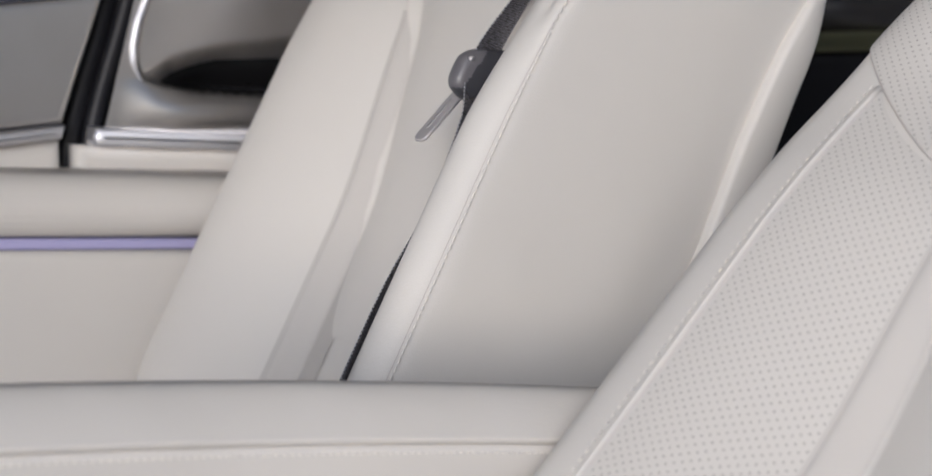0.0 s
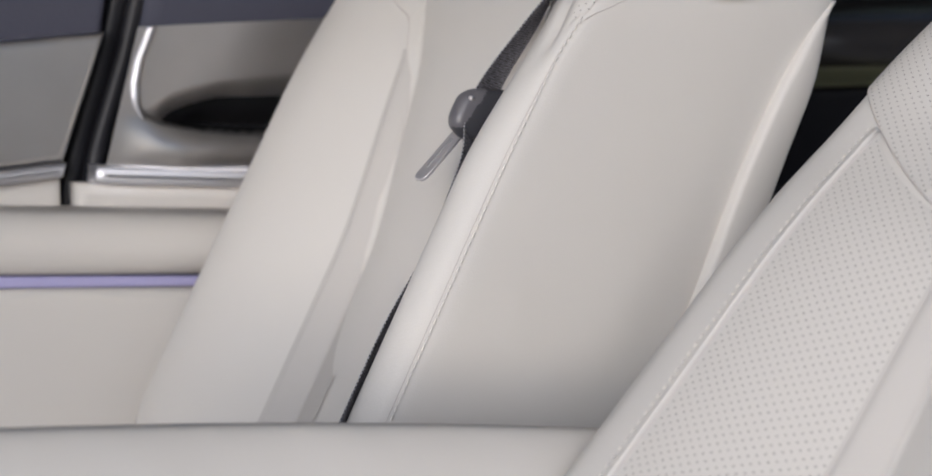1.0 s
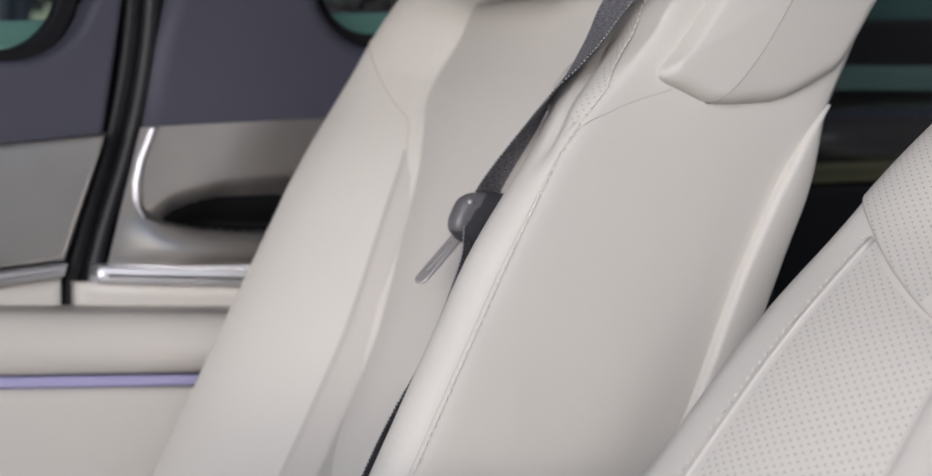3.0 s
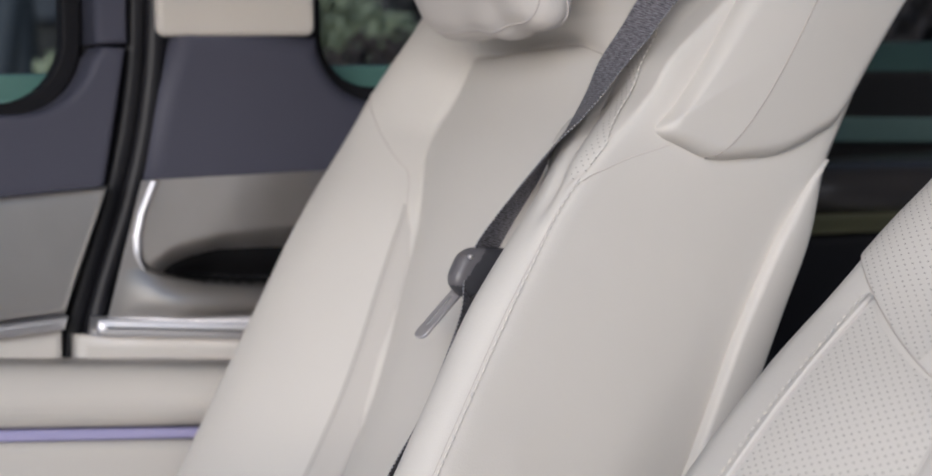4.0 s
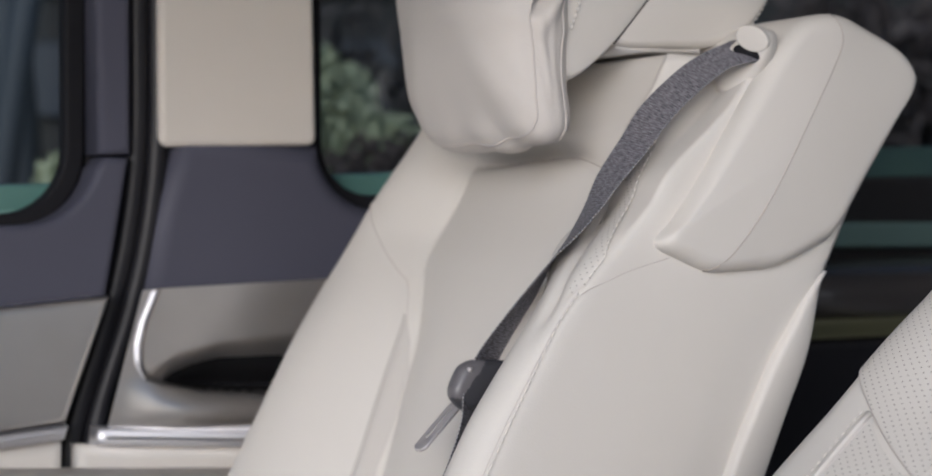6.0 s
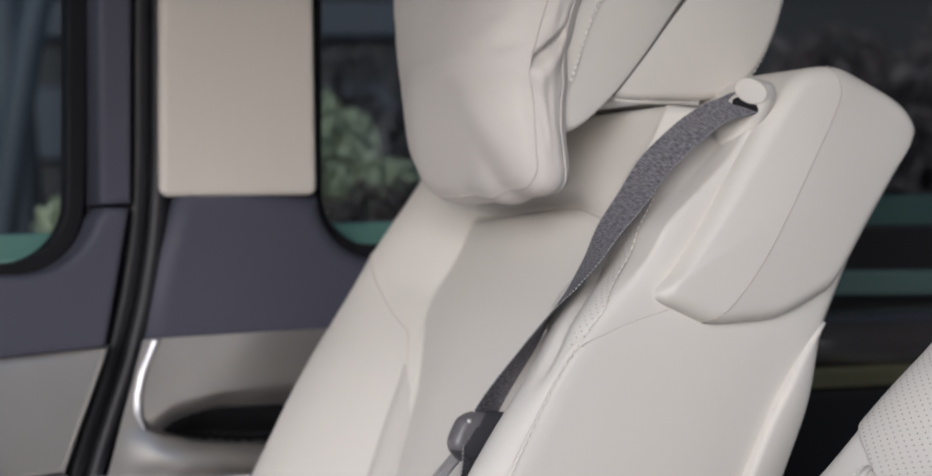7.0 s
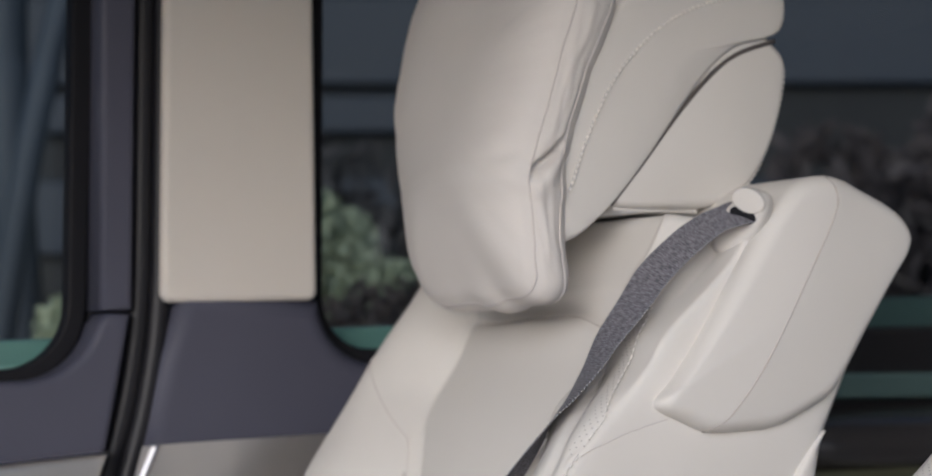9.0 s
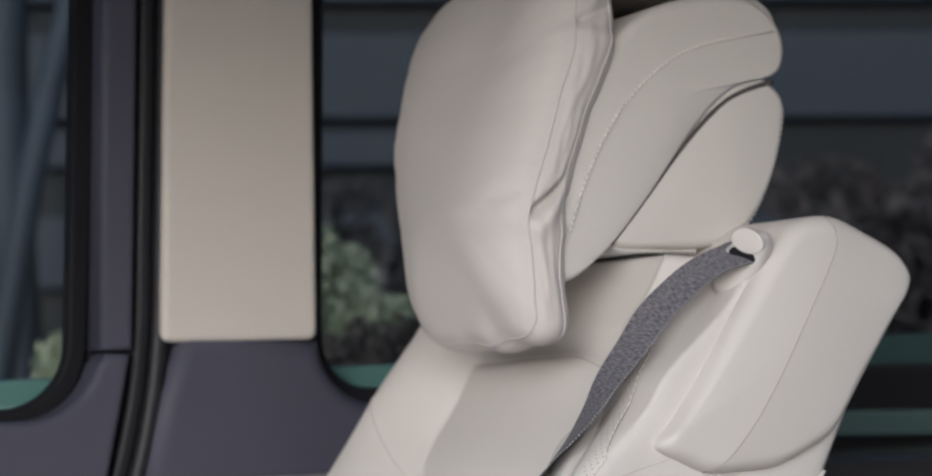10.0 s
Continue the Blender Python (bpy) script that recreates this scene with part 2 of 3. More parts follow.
def stitches(path, length=0.0034, gap=0.0016, r=0.0006):
    """A row of small thread stitches along a path, as one mesh."""
    p = [Vector(q) for q in path]
    d = [0.0]
    for a, b in zip(p, p[1:]):
        d.append(d[-1] + (b - a).length)
    at = lambda s: Vector([float(np.interp(s, d, [q[i] for q in p])) for i in range(3)])
    bm = bmesh.new()
    s = 0.0
    while s + length < d[-1]:
        a, b = at(s), at(s + length)
        e = (b - a).normalized()
        u = e.cross(Vector((0.3, 0.2, 0.9))).normalized()
        v = e.cross(u)
        rows = []
        for q, k in ((a, 0.4), (a.lerp(b, 0.3), 1.0), (a.lerp(b, 0.7), 1.0), (b, 0.4)):
            rows.append([bm.verts.new(q + (u * math.cos(t) + v * math.sin(t)) * r * k) for t in (0, 1.571, 3.142, 4.712)])
        for m, n in zip(rows, rows[1:]):
            for i in range(4):
                bm.faces.new((m[i], m[(i + 1) % 4], n[(i + 1) % 4], n[i]))
        s += length + gap
    return bm


def step(a, b, x):
    x = min(max((x - a) / (b - a), 0.0), 1.0)
    return x * x * (3 - 2 * x)


# ---------------------------------------------------------------- the van's shell
def structure(name, bm, mat, label):
    return tagged(part(name, bm, mat, smooth=False), label, name.split("_")[0], kind="structure")


# ground, floor and roof lining lie out of view; pale colours bounce light in
structure("ground", box(-60, 60, -60, 60, -0.60, -0.45, 0.0), material("paving", (0.49, 0.49, 0.49), 0.9, grain=0.4, grain_size=60, blotch=0.2, blotch_size=1.5), "grey paved ground round the parked van")
structure("floor", box(-1.7, 2.6, 0.22, 1.62, -0.12, 0.0), carpet, "unseen floor of the van, kept pale to bounce light up")
structure("ceiling", box(-1.75, 2.65, 0.20, 1.64, 1.72, 1.79), ceiling_mat, "pale roof lining of the van")
structure("wall_front", box(-1.75, -1.68, 0.22, 1.62, 0.0, 0.95), trim_dark, "dark dashboard bulkhead under the windscreen")
structure("wall_rear", box(2.6, 2.66, 0.22, 1.62, 0.0, 1.72), trim_dark, "dark rear wall of the van")
structure("wall_near_1", box(-1.75, -0.75, 0.22, 0.29, 0.0, 0.95), paint, "teal painted front side of the van")
structure("wall_near_2", box(1.45, 2.66, 0.22, 0.29, 0.0, 1.72), paint, "teal painted rear side of the van")
# out of view; hung low to shade the upper pillar and the headrest
structure("wall_near_3", box(-1.75, 1.45, 0.22, 0.29, 1.535, 1.72), paint, "unseen teal roof rail over the side door, added to shade the top")
structure("wall_far_1", slab([(-1.75, -0.12), (1.22, -0.12), (1.22, 1.0665), (-1.75, 0.948)], 1.56, 1.64, 0.004, 2), paint, "teal painted lower side of the van")
# rear length of the same side, split off to take the dimmed paint
structure("wall_far_4", slab([(1.222, -0.12), (2.66, -0.12), (2.66, 1.136), (1.222, 1.0785)], 1.56, 1.64, 0.004, 2), dimmed_teal, "teal painted rear side of the van, shade in its colour")
structure("wall_far_2", box(-1.75, 2.66, 1.56, 1.64, 1.56, 1.72), paint, "teal painted roof rail of the van")
structure("wall_far_3", box(0.515, 0.72, 1.575, 1.64, 1.030, 1.56), rubber, "dark outer skin of the door pillar")


def panel(name, x0, x1, z0, z1, y, label):
    ob = tagged(part(name, box(x0, x1, y, y + 0.005, z0, z1, 0.001), glass, smooth=False), label, "window", kind="structure")
    ob.visible_shadow = False
    return ob


panel("window_1", -0.9, 0.47, 1.01, 1.58, 1.550, "tinted front door window")
panel("window_2", 0.685, 1.22, 1.01, 1.58, 1.550, "tinted sliding door window")
panel("window_3", 1.25, 2.45, 1.01, 1.58, 1.550, "tinted rear side window")


# ---------------------------------------------------------------- far side trim
def arc(cx, cz, r, a0, a1, n=8):
    return [(cx + r * math.cos(radians(a0 + (a1 - a0) * i / n)), cz + r * math.sin(radians(a0 + (a1 - a0) * i / n))) for i in range(n + 1)]


def front_door():
    d = thing("front_door", pose(0, 0, 0), "closed front door inside with dark trim, metal inlay and cream pad", "door")
    part("upper_trim", slab([(-0.9, 0.845), (0.1, 0.893), (0.476, 0.918)] + [(0.491, 1.0), (0.500, 1.058), (0.477, 1.058)] + arc(0.402, 1.066, 0.070, -16, -90) + [(-0.9, 0.972)], 1.486, 1.545, 0.007, 6), trim_dark, d, "dark aubergine grained plastic")
    part("window_post", slab([(0.472, 1.061), (0.503, 1.061), (0.503, 1.58), (0.469, 1.58)], 1.490, 1.545, 0.006), trim_dark, d)
    part("window_seal", slab([(0.452, 1.58)] + arc(0.392, 1.066, 0.060, 0, -90) + [(-0.9, 0.982), (-0.9, 0.966)] + arc(0.392, 1.066, 0.078, -90, 0) + [(0.476, 1.58)], 1.525, 1.548, 0.003), rubber, d)
    part("metal_inlay", slab([(-0.9, 0.738), (0.1, 0.790), (0.436, 0.8155), (0.4785, 0.9315), (0.1, 0.900), (-0.9, 0.852)], 1.474, 1.50, 0.007), brushed, d, "brushed metal inlay")
    part("chrome_strip", slab([(-0.9, 0.725), (0.1, 0.777), (0.433, 0.8030), (0.437, 0.8155), (0.1, 0.7900), (-0.9, 0.738)], 1.466, 1.50, 0.0055, 6), chrome, d, "satin chrome strip")
    part("lower_pad", slab([(-0.9, 0.30), (0.428, 0.30), (0.435, 0.8025), (0.1, 0.776), (-0.9, 0.724)], 1.478, 1.51, 0.010), pad_mat, d, "cream leather pad")
    return d


def pocket_rim(z):
    """Where the pull pocket's front edge runs at a height."""
    return float(np.interp(z, (0.806, 0.840, 0.854, 0.862, 0.868, 0.8845, 0.9062, 0.9307, 0.95), (0.545, 0.522, 0.5095, 0.5055, 0.5040, 0.5040, 0.5090, 0.5195, 0.527)))


def metal_pocket():
    """Metal inlay with a shallow pull pocket, a lens-shaped grip hollow and a rounded lower lip."""
    rows = []
    for z in [0.796 + 0.140 * j / 120 for j in range(121)]:
        row = []
        for i in range(141):
            x = 0.4735 + max(0.0, z - 0.806) * 0.27 + 0.55 * (i / 140) ** 1.4
            low = float(np.interp(x, (0.505, 0.516, 0.531, 0.566, 0.627, 0.75), (0.855, 0.8535, 0.8480, 0.8415, 0.8355, 0.832)))
            top = float(np.interp(x, (0.505, 0.516, 0.543, 0.59, 0.65, 0.75), (0.858, 0.863, 0.877, 0.885, 0.889, 0.891)))
            inside = step(-0.001, 0.008, x - pocket_rim(max(z, low))) * step(low - 0.003, low + 0.002, z)
            f = min(max((z - low) / (top - low), 0.0), 1.0)
            hollow = 0.055 * (1 - f) ** 1.6 * step(0.506, 0.60, x)
            lip = 0.011 * math.sin(math.pi * min(max((z - 0.795) / (low - 0.795), 0), 1)) * step(0.475, 0.55, x) if z < low else 0.0
            row.append((x, 1.476 - lip + (0.006 + hollow - 0.04 * max(0.0, x - 0.56) * f) * inside, z + 0.035 * (x - 0.52) * step(0.86, 0.94, z)))
        rows.append(row)
    bm = loft(rows, closed=False, cap=False)
    # the deepest faces are coloured black for the shade inside the hollow
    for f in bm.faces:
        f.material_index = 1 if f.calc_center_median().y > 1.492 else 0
    return bm


def sliding_door():
    d = thing("sliding_door", pose(0, 0, 0), "closed sliding door inside with dark trim, metal handle pocket and cream pad", "door")
    part("upper_trim", slab([(0.512, 0.922), (1.22, 0.938), (1.22, 1.030)] + arc(0.765, 1.078, 0.068, -90, -176) + [(0.552, 1.080), (0.532, 1.02)], 1.489, 1.545, 0.018, 6), trim_dark, d, "dark aubergine grained plastic")
    part("window_seal", slab([(0.712, 1.58), (0.694, 1.58)] + arc(0.765, 1.078, 0.072, 180, 270) + [(1.22, 1.024), (1.22, 1.040)] + arc(0.765, 1.078, 0.053, 270, 180), 1.520, 1.548, 0.003), rubber, d)
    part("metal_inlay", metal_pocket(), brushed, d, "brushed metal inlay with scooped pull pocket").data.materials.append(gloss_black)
    # chrome cord added for the highlight on the pocket's rounded edge, thinner where it fades
    rows = []
    for z in span(0.852, 0.936, 40):
        k = 0.0016 + 0.0026 * step(0.850, 0.876, z)
        rows.append([(pocket_rim(z) + k * math.cos(a), 1.4768 + k * math.sin(a), z) for a in (2 * math.pi * i / 12 for i in range(12))])
    part("pull_rim", loft(rows), chrome, d, "curved rim of the pull pocket, chrome added for its highlight")
    part("chrome_strip", slab([(0.462, 0.7955), (1.2, 0.735), (1.2, 0.752), (0.464, 0.8115)], 1.464, 1.50, 0.0078, 6), chrome, d, "satin chrome strip")
    part("lower_pad", slab([(0.442, 0.30), (1.2, 0.30), (1.2, 0.734), (0.448, 0.7955)], 1.478, 1.51, 0.010), pad_mat, d, "cream leather pad")
    return d


front_door()
sliding_door()
tagged(part("door_pillar_trim", slab(arc(0.540, 1.078, 0.009, 180, 270, 6) + arc(0.683, 1.082, 0.009, 270, 358, 6) + [(0.689, 1.25), (0.682, 1.58), (0.531, 1.58)], 1.488, 1.53, 0.006), pillar_mat), "cream cloth-covered trim on the door pillar", "pillar trim")
seal = thing("door_seal", pose(0, 0, 0), "black rubber door seal in the gap between the doors", "door seal")
for dx, y, r in ((0.012, 1.512, 0.011), (0.030, 1.506, 0.010)):
    part("seal_lip", tube([(x + dx, y, z) for x, z in smooth_loop([(0.428, 0.70), (0.440, 0.80), (0.478, 0.92), (0.496, 1.0), (0.504, 1.08), (0.505, 1.2), (0.506, 1.58)], 10, False)], r), seal_mat, seal)
tagged(part("door_gap_backing", slab([(0.40, 0.30), (0.50, 0.30), (0.56, 1.0), (0.56, 1.58), (0.49, 1.58), (0.47, 1.0), (0.44, 0.8)], 1.530, 1.556, 0.002), rubber), "black channel behind the door gap", "door frame")


def side_console():
    c = thing("side_console", pose(0, 0, 0), "cream padded side armrest with a violet light strip", "armrest")
    line = lambda x: 0.719 - 0.075 * (x - 0.362)
    xs = (-0.9, 0.95)
    part("top_pad", slab([(xs[0], line(xs[0]) + 0.006), (xs[1], line(xs[1]) + 0.006), (xs[1], line(xs[1]) + 0.064), (xs[0], line(xs[0]) + 0.060)], 1.412, 1.506, 0.024, 6), pad_mat, c)
    part("light_strip", slab([(x, line(x) - 0.004) for x in xs] + [(x, line(x) + 0.006) for x in xs[::-1]], 1.424, 1.45, 0.002, 2), violet, c, "violet translucent light strip")
    part("lower_panel", slab([(xs[0], 0.0), (xs[1], 0.0)] + [(x, line(x) - 0.004) for x in xs[::-1]], 1.416, 1.475, 0.008, 3), pad_mat, c)


side_console()


def rear_trim():
    d = thing("rear_side_trim", pose(0, 0, 0), "dark rear side trim with glossy armrest and olive strip", "side trim")
    part("upper_panel", slab([(1.24, 0.60), (2.55, 0.60), (2.55, 1.075), (1.24, 1.047)], 1.515, 1.55, 0.01), gloss_black, d)
    part("sill_ledge", slab([(1.24, 0.967), (2.55, 0.960), (2.55, 0.993), (1.24, 0.996)], 1.49, 1.55, 0.006), dimmed_teal, d, "teal painted ledge")
    rows = []
    for x in span(1.24, 2.46, 30):
        k = math.sqrt(max(0.02, 1 - ((x - 1.85) / 0.615) ** 8))
        rows.append([(x, 1.525 - 0.105 * k * math.cos(a), 0.912 + 0.046 * k * math.sin(a)) for a in span(-1.57, 1.57, 20)])
    part("armrest", loft(rows), satin_black, d, "glossy black armrest")
    part("olive_strip", slab([(1.24, 0.862), (2.5, 0.860), (2.5, 0.882), (1.24, 0.884)], 1.44, 1.52, 0.006), olive, d, "olive metal strip")
    part("lower_panel", slab([(1.24, 0.0), (2.5, 0.0), (2.5, 0.858), (1.24, 0.858)], 1.46, 1.52, 0.01), rubber, d)


rear_trim()


# ---------------------------------------------------------------- seats
def crest(w, u):
    """Height of the bolster's ridge; the side with the belt outlet is lower at the shoulder."""
    foot = 0.03 * (1 - step(0.0, 0.12, u))
    if w > 0:
        return 0.038 - 0.012 * step(0.40, 0.58, u) - 0.016 * step(0.55, 0.68, u) - foot
    return 0.039 - 0.023 * step(0.36, 0.54, u) - 0.030 * step(0.50, 0.60, u) - 0.034 * step(0.60, 0.70, u) - foot


def outer(u):
    return 0.016 - 0.028 * step(0.46, 0.58, u)


def inner(u):
    """Depth of the centre panel; it falls back towards the lumbar region."""
    return -0.010 - 0.030 * (1 - step(0.28, 0.49, u)) - 0.010 * step(0.52, 0.60, u) + 0.010 * step(0.632, 0.655, u)


def ridge(w, u):
    return inner(u) + 0.020 - 0.010 * step(0.28, 0.49, u) - 0.002 * step(0.5, 0.62, u) if w > 0 else inner(u) + 0.004 + 0.010 * math.exp(-((u - 0.54) / 0.035) ** 2)


def insert_edge(u, punched=False):
    """How far from the middle the centre panel's edge runs on the side away from the belt; beside the upright seat's bolster it swings in."""
    if punched:
        return 0.046 + 0.048 * step(0.49, 0.60, u)
    return float(np.interp(u, (0.196, 0.205, 0.215, 0.228, 0.25, 0.30, 0.345, 0.40, 0.43, 0.452, 0.475, 0.500, 0.53, 0.566, 0.63), (0.010, 0.018, 0.025, 0.032, 0.039, 0.048, 0.050, 0.045, 0.046, 0.052, 0.066, 0.081, 0.090, 0.096, 0.102)))


def ridge_at(w, u):
    """How far from the middle the bolster breaks off; it is narrower on the side of the belt."""
    return 0.065 + 0.046 * step(0.455, 0.56, u) if w > 0 else 0.128 + 0.019 * step(0.63, 0.69, u)


def insert_at(w, u):
    if w > 0:
        return 0.044 + 0.058 * step(0.44, 0.56, u)
    return ridge_at(w, u) - 0.018 + 0.010 * step(0.46, 0.52, u)


def fold(w, u):
    """A soft crease beside the belt's shoulder strip."""
    if w > 0:
        return 0.0
    at = float(np.interp(u, (0.46, 0.48, 0.50, 0.522, 0.545, 0.58, 0.62), (-0.187, -0.184, -0.180, -0.173, -0.1625, -0.146, -0.130)))
    return 0.0042 * math.exp(-((w - at) / 0.0045) ** 2) * step(0.45, 0.49, u) * (1 - step(0.575, 0.64, u))


def insert_top(w):
    """Height of the arched seam at the top of the centre panel."""
    return float(np.interp(w, (-0.157, -0.125, -0.0945, -0.0636, -0.038, 0.03, 0.10), (0.607, 0.6165, 0.6253, 0.6326, 0.6355, 0.634, 0.630)))


def top_groove(w, u):
    """The cover dips along the centre panel's top seam."""
    return (0.0045 + 0.0065 * step(-0.075, -0.03, w)) * math.exp(-((u - insert_top(w) - 0.001) / 0.0055) ** 2) * step(-0.16, -0.08, w) * (1 - step(0.06, 0.12, w))


def front(w, u):
    """How far the front of the backrest stands forward at w across and u up."""
    return plain_front(w, u) - fold(w, u) - top_groove(w, u)


def plain_front(w, u):
    a, wi, wr, wc = abs(w), insert_at(w, u), ridge_at(w, u), 0.176
    c, i, r = crest(w, u), inner(u), ridge(w, u)
    s = min(outer(u), c - 0.002)
    if a < wi:
        return i + 0.004 * (1 - (a / wi) ** 2)
    if a < wr:
        f = (a - wi) / (wr - wi)
        return i + (r - i) * step(0, 1, f)
    if a < wc:
        f = (a - wr) / (wc - wr)
        soft = 0.8 * step(0.56, 0.64, u) if w < 0 else 0.0
        return r + (c - r) * ((1 - soft) * math.sin(f * math.pi / 2) + soft * step(0, 1, f))
    t = min((a - wc) / (0.2 - wc), 1.0)
    return s + (c - s) * math.sqrt(max(1 - t * t, 0))


BACK = -0.185
TOP = 0.713


def back(u):
    return BACK - 0.010 * step(0.50, 0.61, u) + 0.012 * step(0.648, 0.668, u)


def skin(w, u, lift=0.0):
    """A point on the front cover."""
    x = -(front(w, u) + lift)
    return (x, w, u + lean_top(u) * x)


def lean_top(u):
    """The top of the backrest rises towards the rear."""
    return 0.40 * step(0.60, TOP, u)


def band(w_list, low, high, lift=0.0, n=70):
    """A strip of the front cover between two heights, which may change across it."""
    rows = []
    for j in range(n + 1):
        f = j / n
        rows.append([skin(w, low(w) + (high(w) - low(w)) * f, lift) for w in w_list])
    return loft(rows, closed=False, cap=False)


def ribbon(a, b, low, high, lift, across=16, n=80):
    """A strip of the front cover between two edges a(u) and b(u) that run up it."""
    rows = []
    for j in range(n + 1):
        row = []
        for f in span(0, 1, across):
            u = low + (high(f) - low) * j / n
            w = a(u) + (b(u) - a(u)) * f
            row.append(skin(w, u, lift))
        rows.append(row)
    return loft(rows, closed=False, cap=False)


def flat(u):
    return lambda w: u


def shoulder_seam(w, punched=False):
    """Height of the slanting seam that parts the bolster from the shoulder."""
    rise = (max(abs(w) - 0.07, 0.0) / 0.13) ** 1.5
    return 0.483 + 0.090 * rise if punched else 0.500 + 0.088 * rise


def backrest(seat, punched):
    # body: side panels, back and the hidden core of the front
    rings = []
    heights = span(-0.02, 0.60, 84) + span(0.602, 0.658, 28) + span(0.664, TOP, 9)
    for u in heights:
        ring = [(-front(w, u) + 0.0015, w) for w in span(0.198, -0.198, 150)]
        b = -back(u)
        s, far = (-min(outer(u), crest(k, u) - 0.002) for k in (-1, 1))
        ring += [(s + (b - s) * f, -0.2 - 0.003 * math.sin(math.pi * f) * (1 - f) + 0.005 * max(0.0, (f - 0.6) / 0.4) ** 2) for f in span(0.02, 0.97, 18)]
        ring += [(b + 0.012 * math.sin(math.pi * f) ** 0.7, -0.193 + 0.387 * f) for f in span(0.0, 1.0, 12)]
        ring += [(b + (far - b) * f, 0.2 + 0.003 * math.sin(math.pi * f) * f) for f in span(0.03, 0.98, 10)]
        rings.append([(x, w, u + lean_top(u) * x) for x, w in ring])
    top = rings[-1]
    mid = (-(back(TOP) + front(0, TOP)) / 2, 0)
    for f, h in ((0.95, 0.004), (0.85, 0.0065), (0.55, 0.008), (0.2, 0.008)):
        rings.append([(mid[0] + (x - mid[0]) * f, w * f, TOP + h + lean_top(TOP) * (mid[0] + (x - mid[0]) * f)) for x, w, u in top])
    part("cover", loft(rings), leather, seat)
    part("insert", ribbon(lambda u: -insert_at(-1, u) - 0.001 - 0.036 * step(0.50, 0.57, u), lambda u: insert_edge(u, punched) + 0.001, 0.0 if punched else 0.197, lambda f: insert_top(-0.157 + 0.257 * f), 0.0007, 60, 180), insert_mat, seat, "smooth greige centre panel")
    part("inner_panel", ribbon(lambda u: insert_edge(u, punched) + 0.0005, lambda u: ridge_at(1, u) + 0.0021, 0.0, lambda f: 0.474, 0.0011 if punched else -0.0004, 40, 120), wedge_mat, seat, "smooth leather wedge, its shade put into the colour")
    part("seam", tube([skin(w, shoulder_seam(w, punched), -0.0010 if not punched else 0.0002) for w in span(0.2, 0.090, 30)] + [skin(insert_edge(u, punched) + 0.0006, u, 0.0002) for u in span(0.494, 0.212, 90)], 0.0006), seam_mat, seat)
    part("seam", tube([skin(w, insert_top(w), 0.0003) for w in span(-0.155, 0.09, 60)], 0.0006), joint_mat, seat)
    strip_u = (0.49, 0.534, 0.571, 0.600, 0.625, 0.655)
    strip_in = (-0.1945, -0.1870, -0.1690, -0.1590, -0.1515, -0.144)
    strip_out = (-0.2000, -0.1985, -0.1815, -0.1738, -0.1655, -0.155)
    for side in (-1, 1):
        if punched:
            face = ribbon(lambda u: side * (ridge_at(side, u) + 0.002), lambda u: side * 0.149, 0.0, lambda f: shoulder_seam(0.067 + 0.082 * f, True) - 0.0008, 0.0012, 40)
            part("perforated_panel", face, perforated, seat, "perforated cream leather")
        if side > 0 and punched:
            part("seam", tube([skin(0.1490, u, 0.0008) for u in span(0.0, 0.524, 50)], 0.0009), seam_mat, seat)
            part("welt", tube([skin(0.1525, u, -0.0004) for u in span(0.0, 0.526, 50)], 0.0024), leather, seat)
            part("stitching", stitches([skin(0.1572, u, 0.0003) for u in span(0.0, 0.53, 60)], 0.0036, 0.0026, r=0.0006), thread_mat, seat, "pale thread")
        if side > 0 and punched:
            upper = band([w for w in span(0.1000, 0.1960, 18)], lambda w: shoulder_seam(w, True) + 0.0008, flat(0.66), 0.0012)
            part("shoulder_panel", upper, perforated, seat)
        if side < 0:
            edge = lambda ws: lambda u: float(np.interp(u, strip_u, ws))
            rows = [[skin(edge(strip_in)(u) + (edge(strip_out)(u) - edge(strip_in)(u)) * f, u, 0.0005) for f, u in ((f, 0.489 + 0.016 * f + (0.166 - 0.016 * f) * j / 60) for f in span(0, 1, 10))] for j in range(61)]
            part("shoulder_panel", loft(rows, closed=False, cap=False), strip_mat, seat, "perforated cream leather strip")
            rise = smooth_loop([(0.0100, 0.499), (0.004, 0.507), (-0.005, 0.5165), (-0.0198, 0.5330), (-0.047, 0.5580)], 6, False)
            part("seam", tube([(-n, -0.2003 - 0.02 * max(0, -n), u) for n, u in rise], 0.0005), seam_mat, seat)
            part("stitching", stitches([skin(float(np.interp(u, strip_u, strip_out)), u, 0.0013) for u in span(0.514, 0.655, 40)], 0.0044, 0.0020, 0.0007), thread_mat, seat, "pale thread")
            part("stitching", stitches([Vector(skin(-0.1994, u)) + Vector((-0.0006, -0.0011, 0)) for u in span(0.0, 0.500, 70)], 0.0046, 0.0020, 0.0006), thread_mat, seat, "pale thread")
            part("seam", tube([skin(-0.1982, u, -0.0012) for u in span(0.0, 0.500, 70)], 0.0003), seam_mat, seat)
    # the shell on the back, with a piped edge
    hs = (0.02, 0.2, 0.36, 0.42, 0.46, 0.5, 0.54, 0.58, 0.605, 0.622)
    fore = (0.16, 0.186, 0.18, 0.1758, 0.1734, 0.1736, 0.1746, 0.1809, 0.1860, 0.1925)
    aft = (0.186, 0.210, 0.213, 0.2110, 0.2085, 0.2062, 0.2050, 0.2005, 0.1975, 0.1955)
    rows = []
